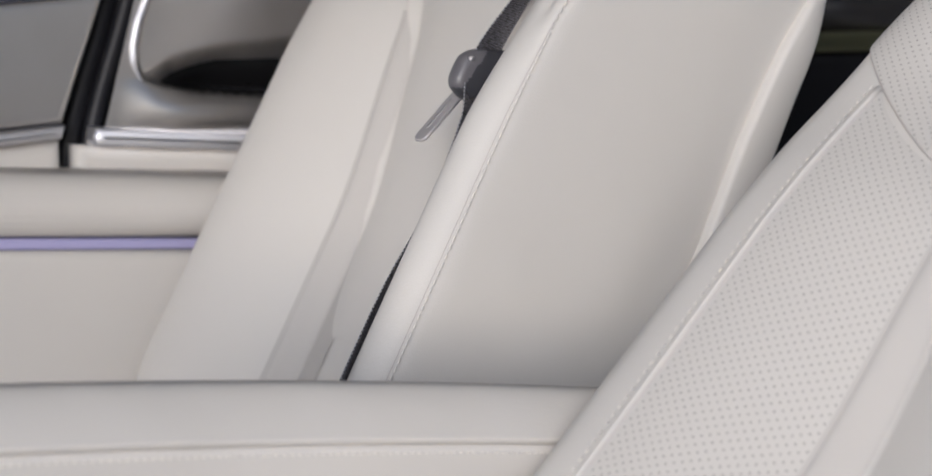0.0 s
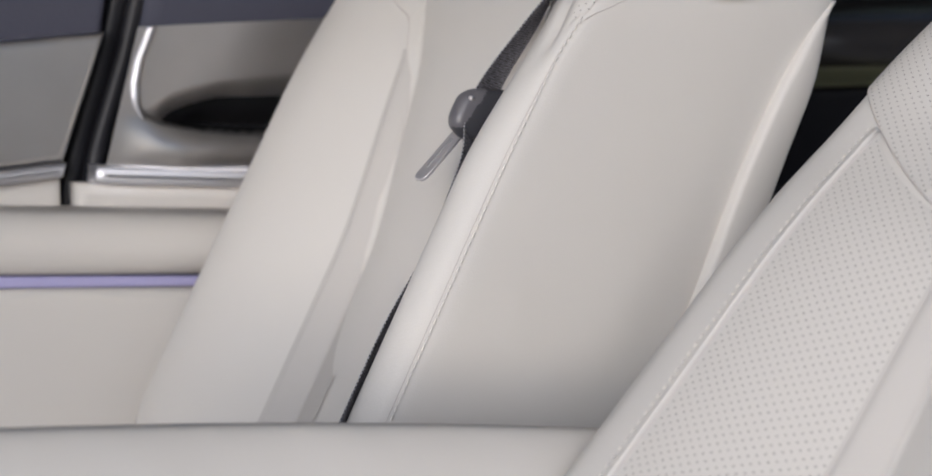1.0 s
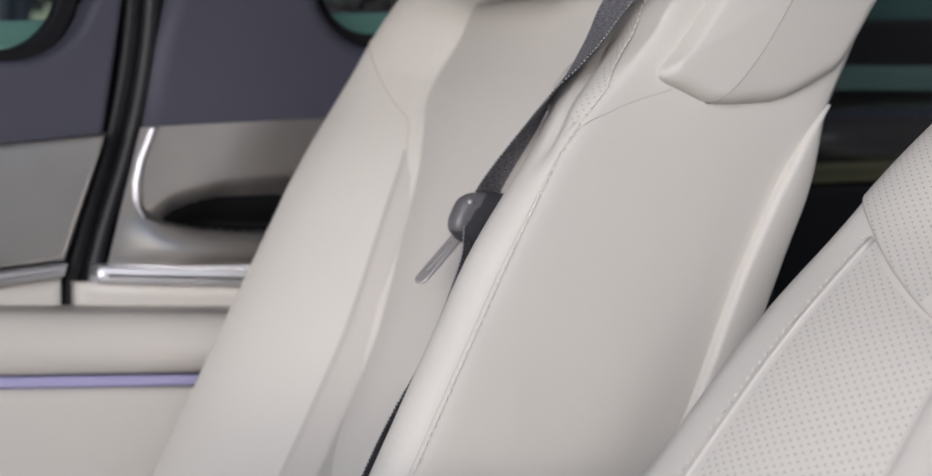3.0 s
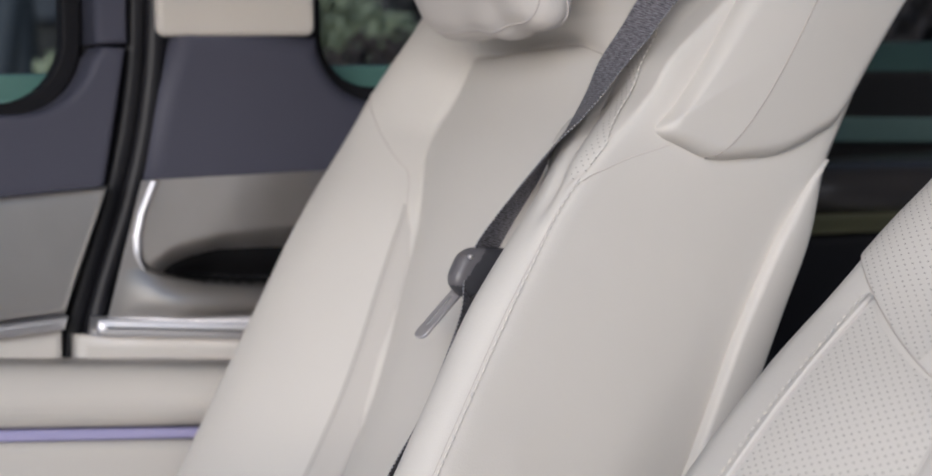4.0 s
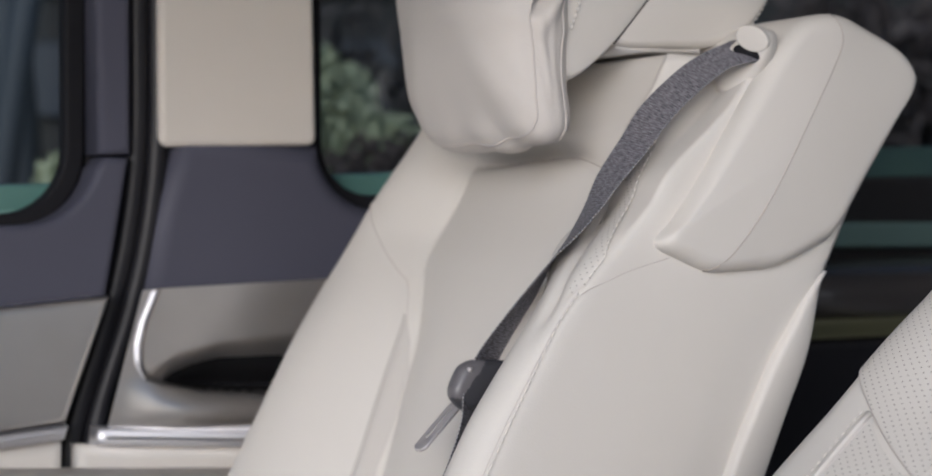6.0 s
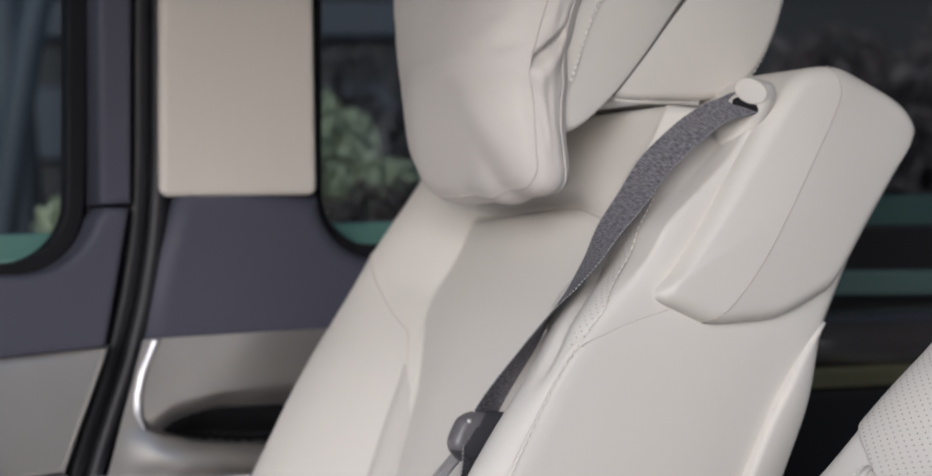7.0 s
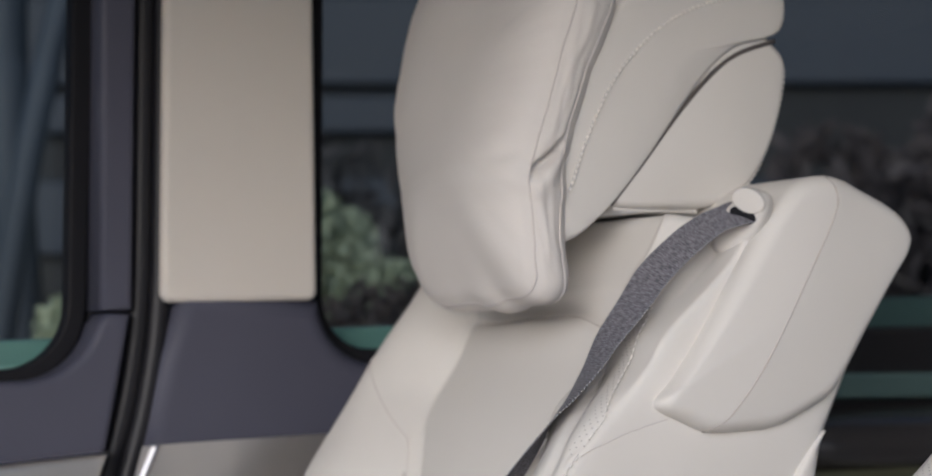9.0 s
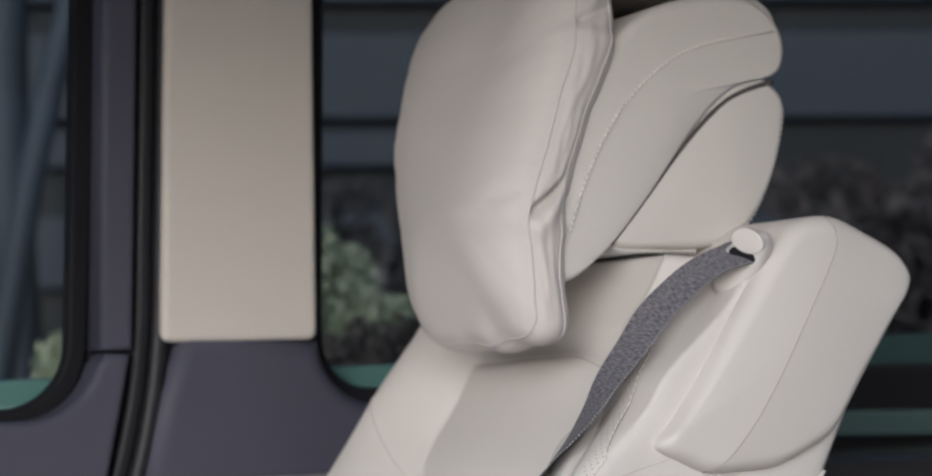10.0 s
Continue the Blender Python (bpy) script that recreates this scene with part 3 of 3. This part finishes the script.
    for u in span(0.02, 0.622, 48):
        f, b = float(np.interp(u, hs, fore)), float(np.interp(u, hs, aft))
        r, k = min(0.004, (b - f) * 0.4), 0.206 - 0.009 * step(0.55, 0.622, u)
        side = [(f, 0.188), (f + 0.0002, k - 0.0045), (f + 0.0010, k - 0.0018), (f + 0.4 * r + 0.001, k - 0.0004), (f + r + 0.001, k), (b - r, k - 0.001), (b - 0.3 * r, k - 0.003), (b, k - 0.007)]
        rows.append([(x, -w, u) for x, w in side] + [(b + 0.012, -0.10, u), (b + 0.015, 0.0, u), (b + 0.012, 0.10, u)] + [(x, w, u) for x, w in side[::-1]])
    part("back_shell", loft(rows), shell_mat, seat, "cream back shell")


def wing(seat):
    """Shoulder block that carries the belt outlet."""
    outline = smooth_loop([(0.030, 0.561), (0.056, 0.5610), (0.084, 0.5655), (0.115, 0.582), (0.141, 0.5985), (0.168, 0.628), (0.185, 0.655), (0.194, 0.714), (0.2010, 0.765), (0.2065, 0.798), (0.2010, 0.811), (0.176, 0.8165), (0.135, 0.811), (0.100, 0.803), (0.072, 0.782), (0.060, 0.750), (0.052, 0.70), (0.044, 0.63), (0.036, 0.585)], 5)
    block = puff(outline, -0.218, -0.085, 0.015, (0.118, 0.700), 7, dome=0.003)
    line = smooth_loop([(0.0900, 0.7985), (0.1005, 0.7905), (0.1075, 0.7790), (0.1080, 0.755), (0.1060, 0.726), (0.1020, 0.660), (0.0970, 0.618), (0.0890, 0.585), (0.0790, 0.5635)], 8, False)
    bs, seam_x = [b for a, b in line][::-1], [a for a, b in line][::-1]
    facet = lambda x, u: 0.10 * max(0.0, x - float(np.interp(u, bs, seam_x)))
    for v in block.verts:
        if v.co.y < -0.15:
            v.co.y += facet(v.co.x, v.co.z)
    w = part("belt_wing", block, shell_mat, seat, "cream shoulder block with a belt outlet")
    def near_face(a, b):
        """The wing's near side at a and b."""
        v = (a - 0.118, b - 0.700)
        turn = lambda p: (math.atan2(p[1] - 0.700, p[0] - 0.118) - math.atan2(v[1], v[0]) + math.pi) % (2 * math.pi) - math.pi
        k = min(((abs(turn(p)), math.hypot(p[0] - 0.118, p[1] - 0.700)) for p in outline))[1]
        d = k - math.hypot(*v)
        if d < 0.015:
            return -0.218 + 0.015 - math.sqrt(max(0.015 ** 2 - (0.015 - max(d, 0)) ** 2, 0))
        return -0.218 - 0.003 * (1 - (math.hypot(*v) / (k - 0.015)) ** 2)
    part("seam", tube([(a, near_face(a, b) - 0.0001, b) for a, b in line[1:]], 0.0005), joint_mat, w)
    # the outlet's plate stands across the belt's run
    run, across = Vector((0.72, 0.443, 0.534)), Vector((0.027, 0.889, 0.457))
    across = (across - run * across.dot(run)).normalized()
    up = across.cross(run)
    plate = Matrix((across, run, up)).transposed().to_4x4()
    oval = lambda a, b: [(a * math.cos(t), b * math.sin(t)) for t in (2 * math.pi * i / 40 for i in range(40))]
    set_on = Matrix.Translation((0.0395, -0.1917, 0.7263)) @ plate
    moved = lambda pts, x, z: [(a + x, b + z) for a, b in pts]
    bm = puff([(a + 0.28 * b - 0.0045, b) for a, b in oval(0.0170, 0.0300)], -0.0020, 0.020, 0.0080, (-0.0045, 0.0), 8, 0.0004)
    bm.transform(set_on)
    part("outlet_bezel", bm, shell_mat, w, "long oval cream belt outlet")
    # a proud black plate, coloured for the darkness of the slot's opening
    bm = slab(moved(oval(0.0115, 0.0060), -0.0070, -0.0085), -0.0028, 0.004, 0.0008, 2)
    bm.transform(set_on)
    part("slot", bm, rubber, w, "dark belt slot")
    bm = puff(moved(oval(0.0140, 0.0096), -0.0076, -0.0208), -0.0035, 0.010, 0.0014, (-0.0076, -0.0208), 7, 0.0002)
    bm.transform(set_on)
    part("outlet_cap", bm, shell_mat, w, "cream hood over the belt slot")


def headrest(seat):
    rear = smooth_loop([(a + 0.008, b + 0.004) for a, b in [(0.046, 0.914), (0.068, 0.902), (0.084, 0.842), (0.079, 0.789), (0.052, 0.754), (0.009, 0.727), (-0.037, 0.706), (-0.034, 0.743), (-0.020, 0.816), (0.002, 0.880), (0.024, 0.910)]], 6)
    h = part("headrest", puff(rear, -0.126, 0.126, 0.010, (0.030, 0.800), 6, dome=0.003), leather, seat)
    fr = smooth_loop([(a + 0.008, b + 0.004) for a, b in [(0.030, 0.960), (0.046, 0.926), (0.010, 0.885), (-0.010, 0.822), (-0.027, 0.743), (-0.042, 0.690), (-0.062, 0.655), (-0.086, 0.668), (-0.102, 0.72), (-0.114, 0.80), (-0.104, 0.875), (-0.068, 0.925), (-0.015, 0.962)]], 6)
    part("front_pad", puff(fr, -0.130, 0.112, 0.010, (-0.030, 0.850), 6, dome=0.003), leather, h)
    st = smooth_loop([(-0.080, 0.69), (-0.086, 0.746), (-0.081, 0.811), (-0.050, 0.881), (0.022, 0.952)], 10, False)
    part("stitching", stitches([(a + 0.008, -0.1328, b + 0.004) for a, b in st], r=0.0014), thread_mat, h, "pale thread")
    # the pads meet flush, so a dark cord is added for the gap's shade
    joint = smooth_loop([(-0.030, 0.708), (-0.020, 0.748), (-0.003, 0.822), (0.018, 0.878), (0.052, 0.918)], 8, False)
    part("joint", tube([(a, -0.1255, b) for a, b in joint], 0.0022), gap_mat, h, "dark cord for the shade between the two pads")
    rim = smooth_loop([(0.050, 0.908), (0.075, 0.904), (0.089, 0.846), (0.085, 0.793), (0.060, 0.760)], 8, False)
    part("stitching", stitches([(a + 0.0002, -0.1226, b - 0.0002) for a, b in rim], 0.0030, 0.0022, 0.0007), thread_mat, h, "pale thread")
    base = slab([(-0.022, 0.708), (0.055, 0.748), (0.050, 0.758), (-0.022, 0.720)], -0.118, 0.118, 0.003, 2)
    plate = part("base_plate", base, shell_mat, h)
    part("stitching", stitches([(-0.016 + 0.066 * f, -0.1186, 0.7165 + 0.034 * f) for f in span(0, 1, 20)], 0.0030, 0.0018, 0.0009), thread_mat, plate, "pale thread")
    for w in (-0.06, 0.06):
        part("post", tube([(0.035, w, 0.70), (0.035, w, 0.76)], 0.005), chrome, h, "chrome post")


def seat_bottom(seat, lean):
    m = pose(0, 0, 0, 0, -lean, 0)
    def level(ob):
        ob.matrix_basis = m
        return ob
    level(part("seat_cushion", slab(smooth_loop([(-0.46, 0.02), (-0.48, -0.06), (-0.44, -0.13), (0.0, -0.14), (0.10, -0.10), (0.08, -0.02), (-0.1, -0.03), (-0.3, 0.0)], 5), -0.22, 0.22, 0.03, 5, 0.004, 0.004), leather, seat))
    return level


def captain_seat(x, y, z, lean, punched, label):
    s = thing("captain_seat", pose(x, y, z, 0, lean, 0), label, "car seat", "captain seats")
    backrest(s, punched)
    level = seat_bottom(s, lean)
    floor_z = -z
    level(part("pedestal", slab([(-0.36, floor_z), (0.02, floor_z), (-0.02, -0.135), (-0.32, -0.135)], -0.16, 0.16, 0.01), black_plastic, s, "black pedestal"))
    return s


far_seat = captain_seat(0.45, 1.20, 0.50, 28, False, "cream leather captain seat with headrest and built-in belt outlet")
wing(far_seat)
headrest(far_seat)
captain_seat(0.365, 0.59, 0.486, 44, True, "reclined cream leather captain seat with perforated panels")
arm = thing("armrest", pose(0, 0, 0), "cream leather armrest beside the reclined seat", "armrest")
top_line = lambda x: 0.737 - 0.095 * (x - 0.2) - 0.09 * (x - 0.2) ** 2
rows = []
for x in span(0.06, 0.66, 40):
    end = 1 - step(0.05, 0.11, x)
    low, z = top_line(x) - 0.017 - 0.012 * end, top_line(x) + 0.0085 - 0.027 * end
    bow = [(x, 0.824 - 0.024 * math.sin(a), low + (z - low) * (1 - math.sin(a) ** 1.5)) for a in span(0, math.pi / 2, 16)]
    rows.append(bow + [(x, 0.801, low - 0.003), (x, 0.806, low - 0.006), (x, 0.85, low - 0.006), (x, 0.862, z - 0.020), (x, 0.850, z - 0.005), (x, 0.836, z - 0.0008)])
part("pad", loft(rows), leather, arm)
rows = []
for x in span(0.09, 0.66, 24):
    z = top_line(x) - 0.021
    rows.append([(x, 0.845, z), (x, 0.812, z), (x, 0.8045, z - 0.002), (x, 0.8045, z - 0.008), (x, 0.826, z - 0.05), (x, 0.838, z - 0.12), (x, 0.845, z - 0.13), (x, 0.85, z - 0.10), (x, 0.85, z)])
part("lower_cover", loft(rows), leather, arm)
part("stitching", stitches([(x, 0.8040, top_line(x) - 0.027) for x in span(0.09, 0.66, 40)], 0.003, 0.0016, 0.0006), thread_mat, arm, "pale thread")
part("bracket", box(0.42, 0.50, 0.795, 0.845, 0.48, 0.62), black_plastic, arm)


# ---------------------------------------------------------------- pillow and belt
def pillow():
    t = thing("headrest_pillow", far_seat.matrix_basis @ pose(-0.103, -0.014, 0.760, 0, -19, 0), "soft cream leather pillow strapped to the headrest", "pillow")
    hw, hh, th, ex = 0.150, 0.163, 0.026, 3.8

    def rim(a):
        c, s = math.cos(a), math.sin(a)
        p = ex + 4.0 * step(0.1, -0.5, s) * step(0.1, -0.4, c)
        k = (abs(c) ** p + abs(s) ** p) ** (-1 / p)
        w, u = (hw if c > 0 else 0.125) * k * c, hh * k * s
        if w > 0:
            w *= 1 - 0.56 * step(0.06, -0.20, u)
        wob = 0.004 * noise.noise(Vector((w * 9, u * 24, 1.7))) + 0.0025 * noise.noise(Vector((w * 30, u * 60, 4.1)))
        wob += step(-0.3, -0.8, s) * 0.007 * noise.noise(Vector((w * 26, 2.2, 0.4)))
        return w * (1 + wob / hw), u * (1 + wob / hh)

    def gap(w, u):
        """Half the depth of the side band, pinched where the cover folds."""
        near = step(-0.02, -0.10, w)
        return 0.0135 + 0.006 * near * step(-0.06, 0.10, u) - 0.003 * near * math.exp(-((u + 0.060) / 0.016) ** 2) + 0.0015 * noise.noise(Vector((w * 12, u * 30, 9.0)))

    def shift(f, w, u):
        """The near side band leans: it runs forward towards the fold and back again below it."""
        fore = float(np.interp(u, (-0.145, -0.112, -0.09, -0.074, -0.062, -0.043, 0.003, 0.073, 0.12), (0.0, -0.010, -0.015, -0.022, -0.023, -0.018, -0.008, 0.007, 0.010)))
        aft = float(np.interp(u, (-0.15, -0.115, -0.082, -0.035, 0.025, 0.09, 0.12), (0.0, -0.013, -0.016, -0.019, -0.011, 0.002, 0.004)))
        return step(0.13, -0.118, w) * (fore + (aft - fore) * (f + 1) / 2)
    angles = [2 * math.pi * j / 320 for j in range(320)]
    edge = [rim(a) for a in angles]

    def sheet(side):
        rows = []
        for i in range(45):
            r = 0.002 + 0.998 * i / 44
            row = []
            for w0, u0 in edge:
                w, u = w0 * r, u0 * r
                puffed = (1 - r ** 3.2) ** 0.6
                ripple = 0.0012 * noise.noise(Vector((w * 22 + u * 9, u * 16 - w * 30, side * 3))) * step(0.45, 0.85, r) * (1 - step(0.93, 1.0, r))
                ripple += 0.0010 * noise.noise(Vector((w * 8, u * 8, side * 7))) * (1 - r ** 6)
                crease = -0.007 * step(-0.088, -0.122, w) * math.exp(-((u + 0.058 + 0.5 * (w + 0.10)) / 0.006) ** 2) * puffed
                crease += 0.002 * step(-0.05, -0.10, w) * math.exp(-((u + 0.040 + 0.5 * (w + 0.10)) / 0.012) ** 2) * puffed
                row.append((side * (th * puffed * (1.0 if side > 0 else 1.3) + gap(w, u) + ripple + crease) + shift(side, w, u), w, u))
            rows.append(row)
        return loft(rows, cap=False)
    part("front_cover", sheet(-1), pillow_mat, t)
    part("rear_cover", sheet(1), pillow_mat, t)
    rows = []
    def tuck(f, w, u):
        """Folds that run aslant over the near side band."""
        near = step(-0.09, -0.115, w)
        return near * (0.014 * math.exp(-((u + 0.050 - 0.016 * f) / 0.0045) ** 2) - 0.004 * math.exp(-((u + 0.066 - 0.016 * f) / 0.010) ** 2) + 0.006 * math.exp(-((u - 0.105 - 0.012 * f) / 0.004) ** 2))
    for f in span(-1, 1, 24):
        rows.append([(f * gap(w, u) + shift(f, w, u), w * (1 + 0.030 * (1 - f * f)) + tuck(f, w, u) * (1 - f ** 4) + 0.0016 * (1 - f * f) * noise.noise(Vector((f * 2, u * 40, w * 10))), u * (1 + 0.022 * (1 - f * f))) for w, u in edge])
    part("gusset", loft(rows, cap=False), pillow_mat, t)
    over = smooth_loop([(-0.105, 0.915), (-0.080, 0.938), (-0.045, 0.958), (-0.008, 0.974), (0.030, 0.976), (0.052, 0.955)], 6, False)
    rows = [[(a, w, u) for w in (-0.112, -0.111, 0.06, 0.061)] for a, u in over]
    rows = [row + [(x + 0.001, w, u + 0.0035) for x, w, u in row[::-1]] for row in rows]
    bm = loft(rows)
    bm.transform((pose(-0.103, -0.014, 0.760, 0, -19, 0)).inverted())
    part("strap", bm, pillow_mat, t, "cream strap over the headrest")
    for f in (-1, 1):
        loop = edge + edge[:1]
        part("seam", tube([(f * gap(w, u) + shift(f, w, u), w * 1.001, u * 1.001) for w, u in loop], 0.0008, 6), seam_mat, t)


pillow()


def seat_belt():
    b = thing("seat_belt", pose(0, 0, 0), "charcoal woven seat belt with tongue hanging over the seat", "seat belt")
    keys = [  # the middle of the band, and the turn and rise of its far edge
        (0.841, 1.010, 1.132, 78, 28),
        (0.824, 1.005, 1.128, 82, 27),
        (0.806, 1.010, 1.121, 74, 24),
        (0.784, 1.018, 1.104, 76, 22),
        (0.763, 1.028, 1.081, 82, 17),
        (0.747, 1.035, 1.056, 80, 13),
        (0.728, 1.038, 1.032, 75, 10),
        (0.712, 1.038, 1.009, 68, 6),
        (0.696, 1.042, 0.987, 62, 1),
        (0.686, 1.052, 0.971, 57, -2),
        (0.676, 1.074, 0.940, 48, -7),
        (0.654, 1.096, 0.893, 39, -12),
        (0.640, 1.094, 0.867, 42, -10),
        (0.627, 1.083, 0.837, 45, -8),
        (0.591, 1.076, 0.773, 49, -9),
        (0.544, 1.062, 0.716, 54, -13),
        (0.463, 1.020, 0.609, 52, -17)]
    path = smooth_loop(keys, 10, False)
    bm = bmesh.new()
    uv = bm.loops.layers.uv.new("UVMap")
    rows, run = [], 0.0
    edges = ([], [])
    for i, p in enumerate(path):
        after, before = path[min(i + 1, len(path) - 1)], path[max(i - 1, 0)]
        q, nx = Vector(p[:3]), Vector(after[:3])
        d = (nx - Vector(before[:3])).normalized()
        turn, rise = radians(p[3]), radians(p[4])
        v = Vector((math.cos(turn) * math.cos(rise), math.sin(turn) * math.cos(rise), math.sin(rise)))
        v = (v - d * v.dot(d) * 0.5).normalized()
        n = d.cross(v).normalized()
        half = 0.0235 * (0.76 + 0.24 * step(0.012, 0.06, run))
        rows.append(([bm.verts.new(q + v * (half * f) + n * 0.0006) for f in span(-1, 1, 6)], [bm.verts.new(q + v * (half * f) - n * 0.0006) for f in span(-1, 1, 6)], run))
        for e, f in zip(edges, (-1, 1)):
            e.append(q + v * ((half + 0.0001) * f))
        run += (nx - q).length
    for (f0, k0, r0), (f1, k1, r1) in zip(rows, rows[1:]):
        for g0, g1 in ((f0, f1), (k0, k1)):
            for i in range(6):
                face = bm.faces.new((g0[i], g0[i + 1], g1[i + 1], g1[i]))
                for lp, c in zip(face.loops, ((r0, i), (r0, i + 1), (r1, i + 1), (r1, i))):
                    lp[uv].uv = (c[0], c[1] * 0.0078)
    part("webbing", bm, webbing, b)
    for e in edges:
        part("selvedge", stitches(e, 0.0020, 0.0012, 0.0007), selvedge_mat, b, "pale edge thread")
    return b


seat_belt()


def belt_tongue():
    t = thing("belt_tongue", pose(0.640, 1.092, 0.874), "black plastic belt tongue with a steel latch plate", "belt tongue")
    body = smooth_loop([(-0.0272, -0.004), (-0.0258, 0.002), (-0.0200, 0.0130), (-0.0150, 0.0170), (-0.008, 0.0192), (0.002, 0.0195), (0.020, 0.0178), (0.033, 0.0160), (0.036, 0.0125), (0.030, 0.000), (0.022, -0.006), (0.004, -0.013), (-0.008, -0.0180), (-0.013, -0.0190), (-0.0190, -0.0165), (-0.0258, -0.0095)], 6)
    bm = puff(body, -0.0155, 0.002, 0.0085, (0.0, 0.002), 12, 0.0012)
    # upper left faces take the painted sheen
    for f in bm.faces:
        c = f.calc_center_median()
        f.material_index = 1 if c.y < -0.004 and c.z > -0.0085 and c.z - 0.0150 > 1.15 * (c.x + 0.001) else 0
    part("grip", bm, black_plastic, t).data.materials.append(sheen_mat)
    turn = Matrix.Translation((-0.011, 0.004, -0.012)) @ Matrix.Rotation(radians(46), 4, "Y") @ Matrix.Rotation(radians(90), 4, "Z")
    blade = [(0.0085, 0.0), (0.0085, -0.046)] + [(0.0085 - 0.006 + 0.006 * math.cos(t), -0.046 - 0.006 * math.sin(t)) for t in span(0.3, 1.57, 5)] + [(-0.0025 - 0.006 * math.sin(t), -0.046 - 0.006 * math.cos(t)) for t in span(0.0, 1.27, 5)] + [(-0.0085, -0.046), (-0.0085, 0.0)]
    bm = slab(blade, -0.0014, 0.0014, 0.0011, 4)
    bm.transform(turn)
    part("latch_plate", bm, tongue_mat, t, "bare steel latch plate")
    # no opening is cut: a bar on each side carries the slot's darkness as colour
    bm = slab([(0.0016, -0.010), (0.0016, -0.038), (0.0, -0.040), (-0.0016, -0.038), (-0.0016, -0.010)], -0.0020, -0.0012, 0.0003, 2)
    bm.transform(turn)
    part("plate_slot", bm, slot_mat, t, "dull grey bar in place of the slot")
    bm = slab([(0.0016, -0.010), (0.0016, -0.038), (0.0, -0.040), (-0.0016, -0.038), (-0.0016, -0.010)], 0.0012, 0.0020, 0.0003, 2)
    bm.transform(turn)
    part("plate_slot", bm, slot_mat, t, "dull grey bar in place of the slot")
    part("rivet", tube([(-0.0135, -0.0164, 0.0128), (-0.0135, -0.0120, 0.0128)], 0.0019, 12), tongue_mat, t, "small round mark")


belt_tongue()


# ---------------------------------------------------------------- garden outside
def foliage(name, centre, radius, count, leaf, mat, label, category, seed, kind=""):
    rng = random.Random(seed)
    bm = bmesh.new()
    for _ in range(count):
        v = Vector((rng.gauss(0, 1), rng.gauss(0, 1), rng.gauss(0, 1))).normalized()
        lump = 0.75 + 0.35 * noise.noise(v * 2.2 + Vector((seed, 0, 0)))
        q = Vector((v.x * radius[0], v.y * radius[1], v.z * radius[2])) * lump * rng.uniform(0.75, 1.0)
        rot = Euler((rng.uniform(0, 6), rng.uniform(0, 6), rng.uniform(0, 6))).to_matrix()
        s = leaf * rng.uniform(0.6, 1.3)
        vs = [bm.verts.new(q + rot @ Vector(c)) for c in ((-s, 0, 0), (0, -0.45 * s, 0.1 * s), (s, 0, 0), (0, 0.45 * s, 0.1 * s))]
        bm.faces.new(vs)
    ob = part(name, bm, mat, smooth=False)
    ob.location = centre
    return tagged(ob, label, category, kind=kind)


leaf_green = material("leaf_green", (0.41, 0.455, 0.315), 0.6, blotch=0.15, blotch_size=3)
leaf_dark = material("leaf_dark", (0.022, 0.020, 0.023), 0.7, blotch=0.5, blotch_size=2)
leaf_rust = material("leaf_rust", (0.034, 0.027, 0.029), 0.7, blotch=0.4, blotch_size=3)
leaf_mauve = material("leaf_mauve", (0.14, 0.112, 0.108), 0.7, blotch=0.3, blotch_size=6)
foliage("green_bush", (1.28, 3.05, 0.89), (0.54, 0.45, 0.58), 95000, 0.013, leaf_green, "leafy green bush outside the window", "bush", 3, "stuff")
foliage("rust_bush", (1.33, 2.55, 0.95), (0.22, 0.15, 0.22), 9000, 0.012, leaf_mauve, "low brownish shrub beside the green bush", "bush", 5, "stuff")
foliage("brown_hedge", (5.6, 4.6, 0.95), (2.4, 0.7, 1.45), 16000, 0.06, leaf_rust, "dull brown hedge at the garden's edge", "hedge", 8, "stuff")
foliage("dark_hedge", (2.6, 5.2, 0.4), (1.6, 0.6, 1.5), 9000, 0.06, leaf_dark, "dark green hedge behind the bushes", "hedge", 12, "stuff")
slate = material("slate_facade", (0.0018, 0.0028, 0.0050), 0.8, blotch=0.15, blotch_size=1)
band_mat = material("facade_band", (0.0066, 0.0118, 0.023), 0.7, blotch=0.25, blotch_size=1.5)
building = thing("building", pose(4.5, 7.8, 0, 0, 0, -30), "dark slate building behind the garden with paler bands", "building")
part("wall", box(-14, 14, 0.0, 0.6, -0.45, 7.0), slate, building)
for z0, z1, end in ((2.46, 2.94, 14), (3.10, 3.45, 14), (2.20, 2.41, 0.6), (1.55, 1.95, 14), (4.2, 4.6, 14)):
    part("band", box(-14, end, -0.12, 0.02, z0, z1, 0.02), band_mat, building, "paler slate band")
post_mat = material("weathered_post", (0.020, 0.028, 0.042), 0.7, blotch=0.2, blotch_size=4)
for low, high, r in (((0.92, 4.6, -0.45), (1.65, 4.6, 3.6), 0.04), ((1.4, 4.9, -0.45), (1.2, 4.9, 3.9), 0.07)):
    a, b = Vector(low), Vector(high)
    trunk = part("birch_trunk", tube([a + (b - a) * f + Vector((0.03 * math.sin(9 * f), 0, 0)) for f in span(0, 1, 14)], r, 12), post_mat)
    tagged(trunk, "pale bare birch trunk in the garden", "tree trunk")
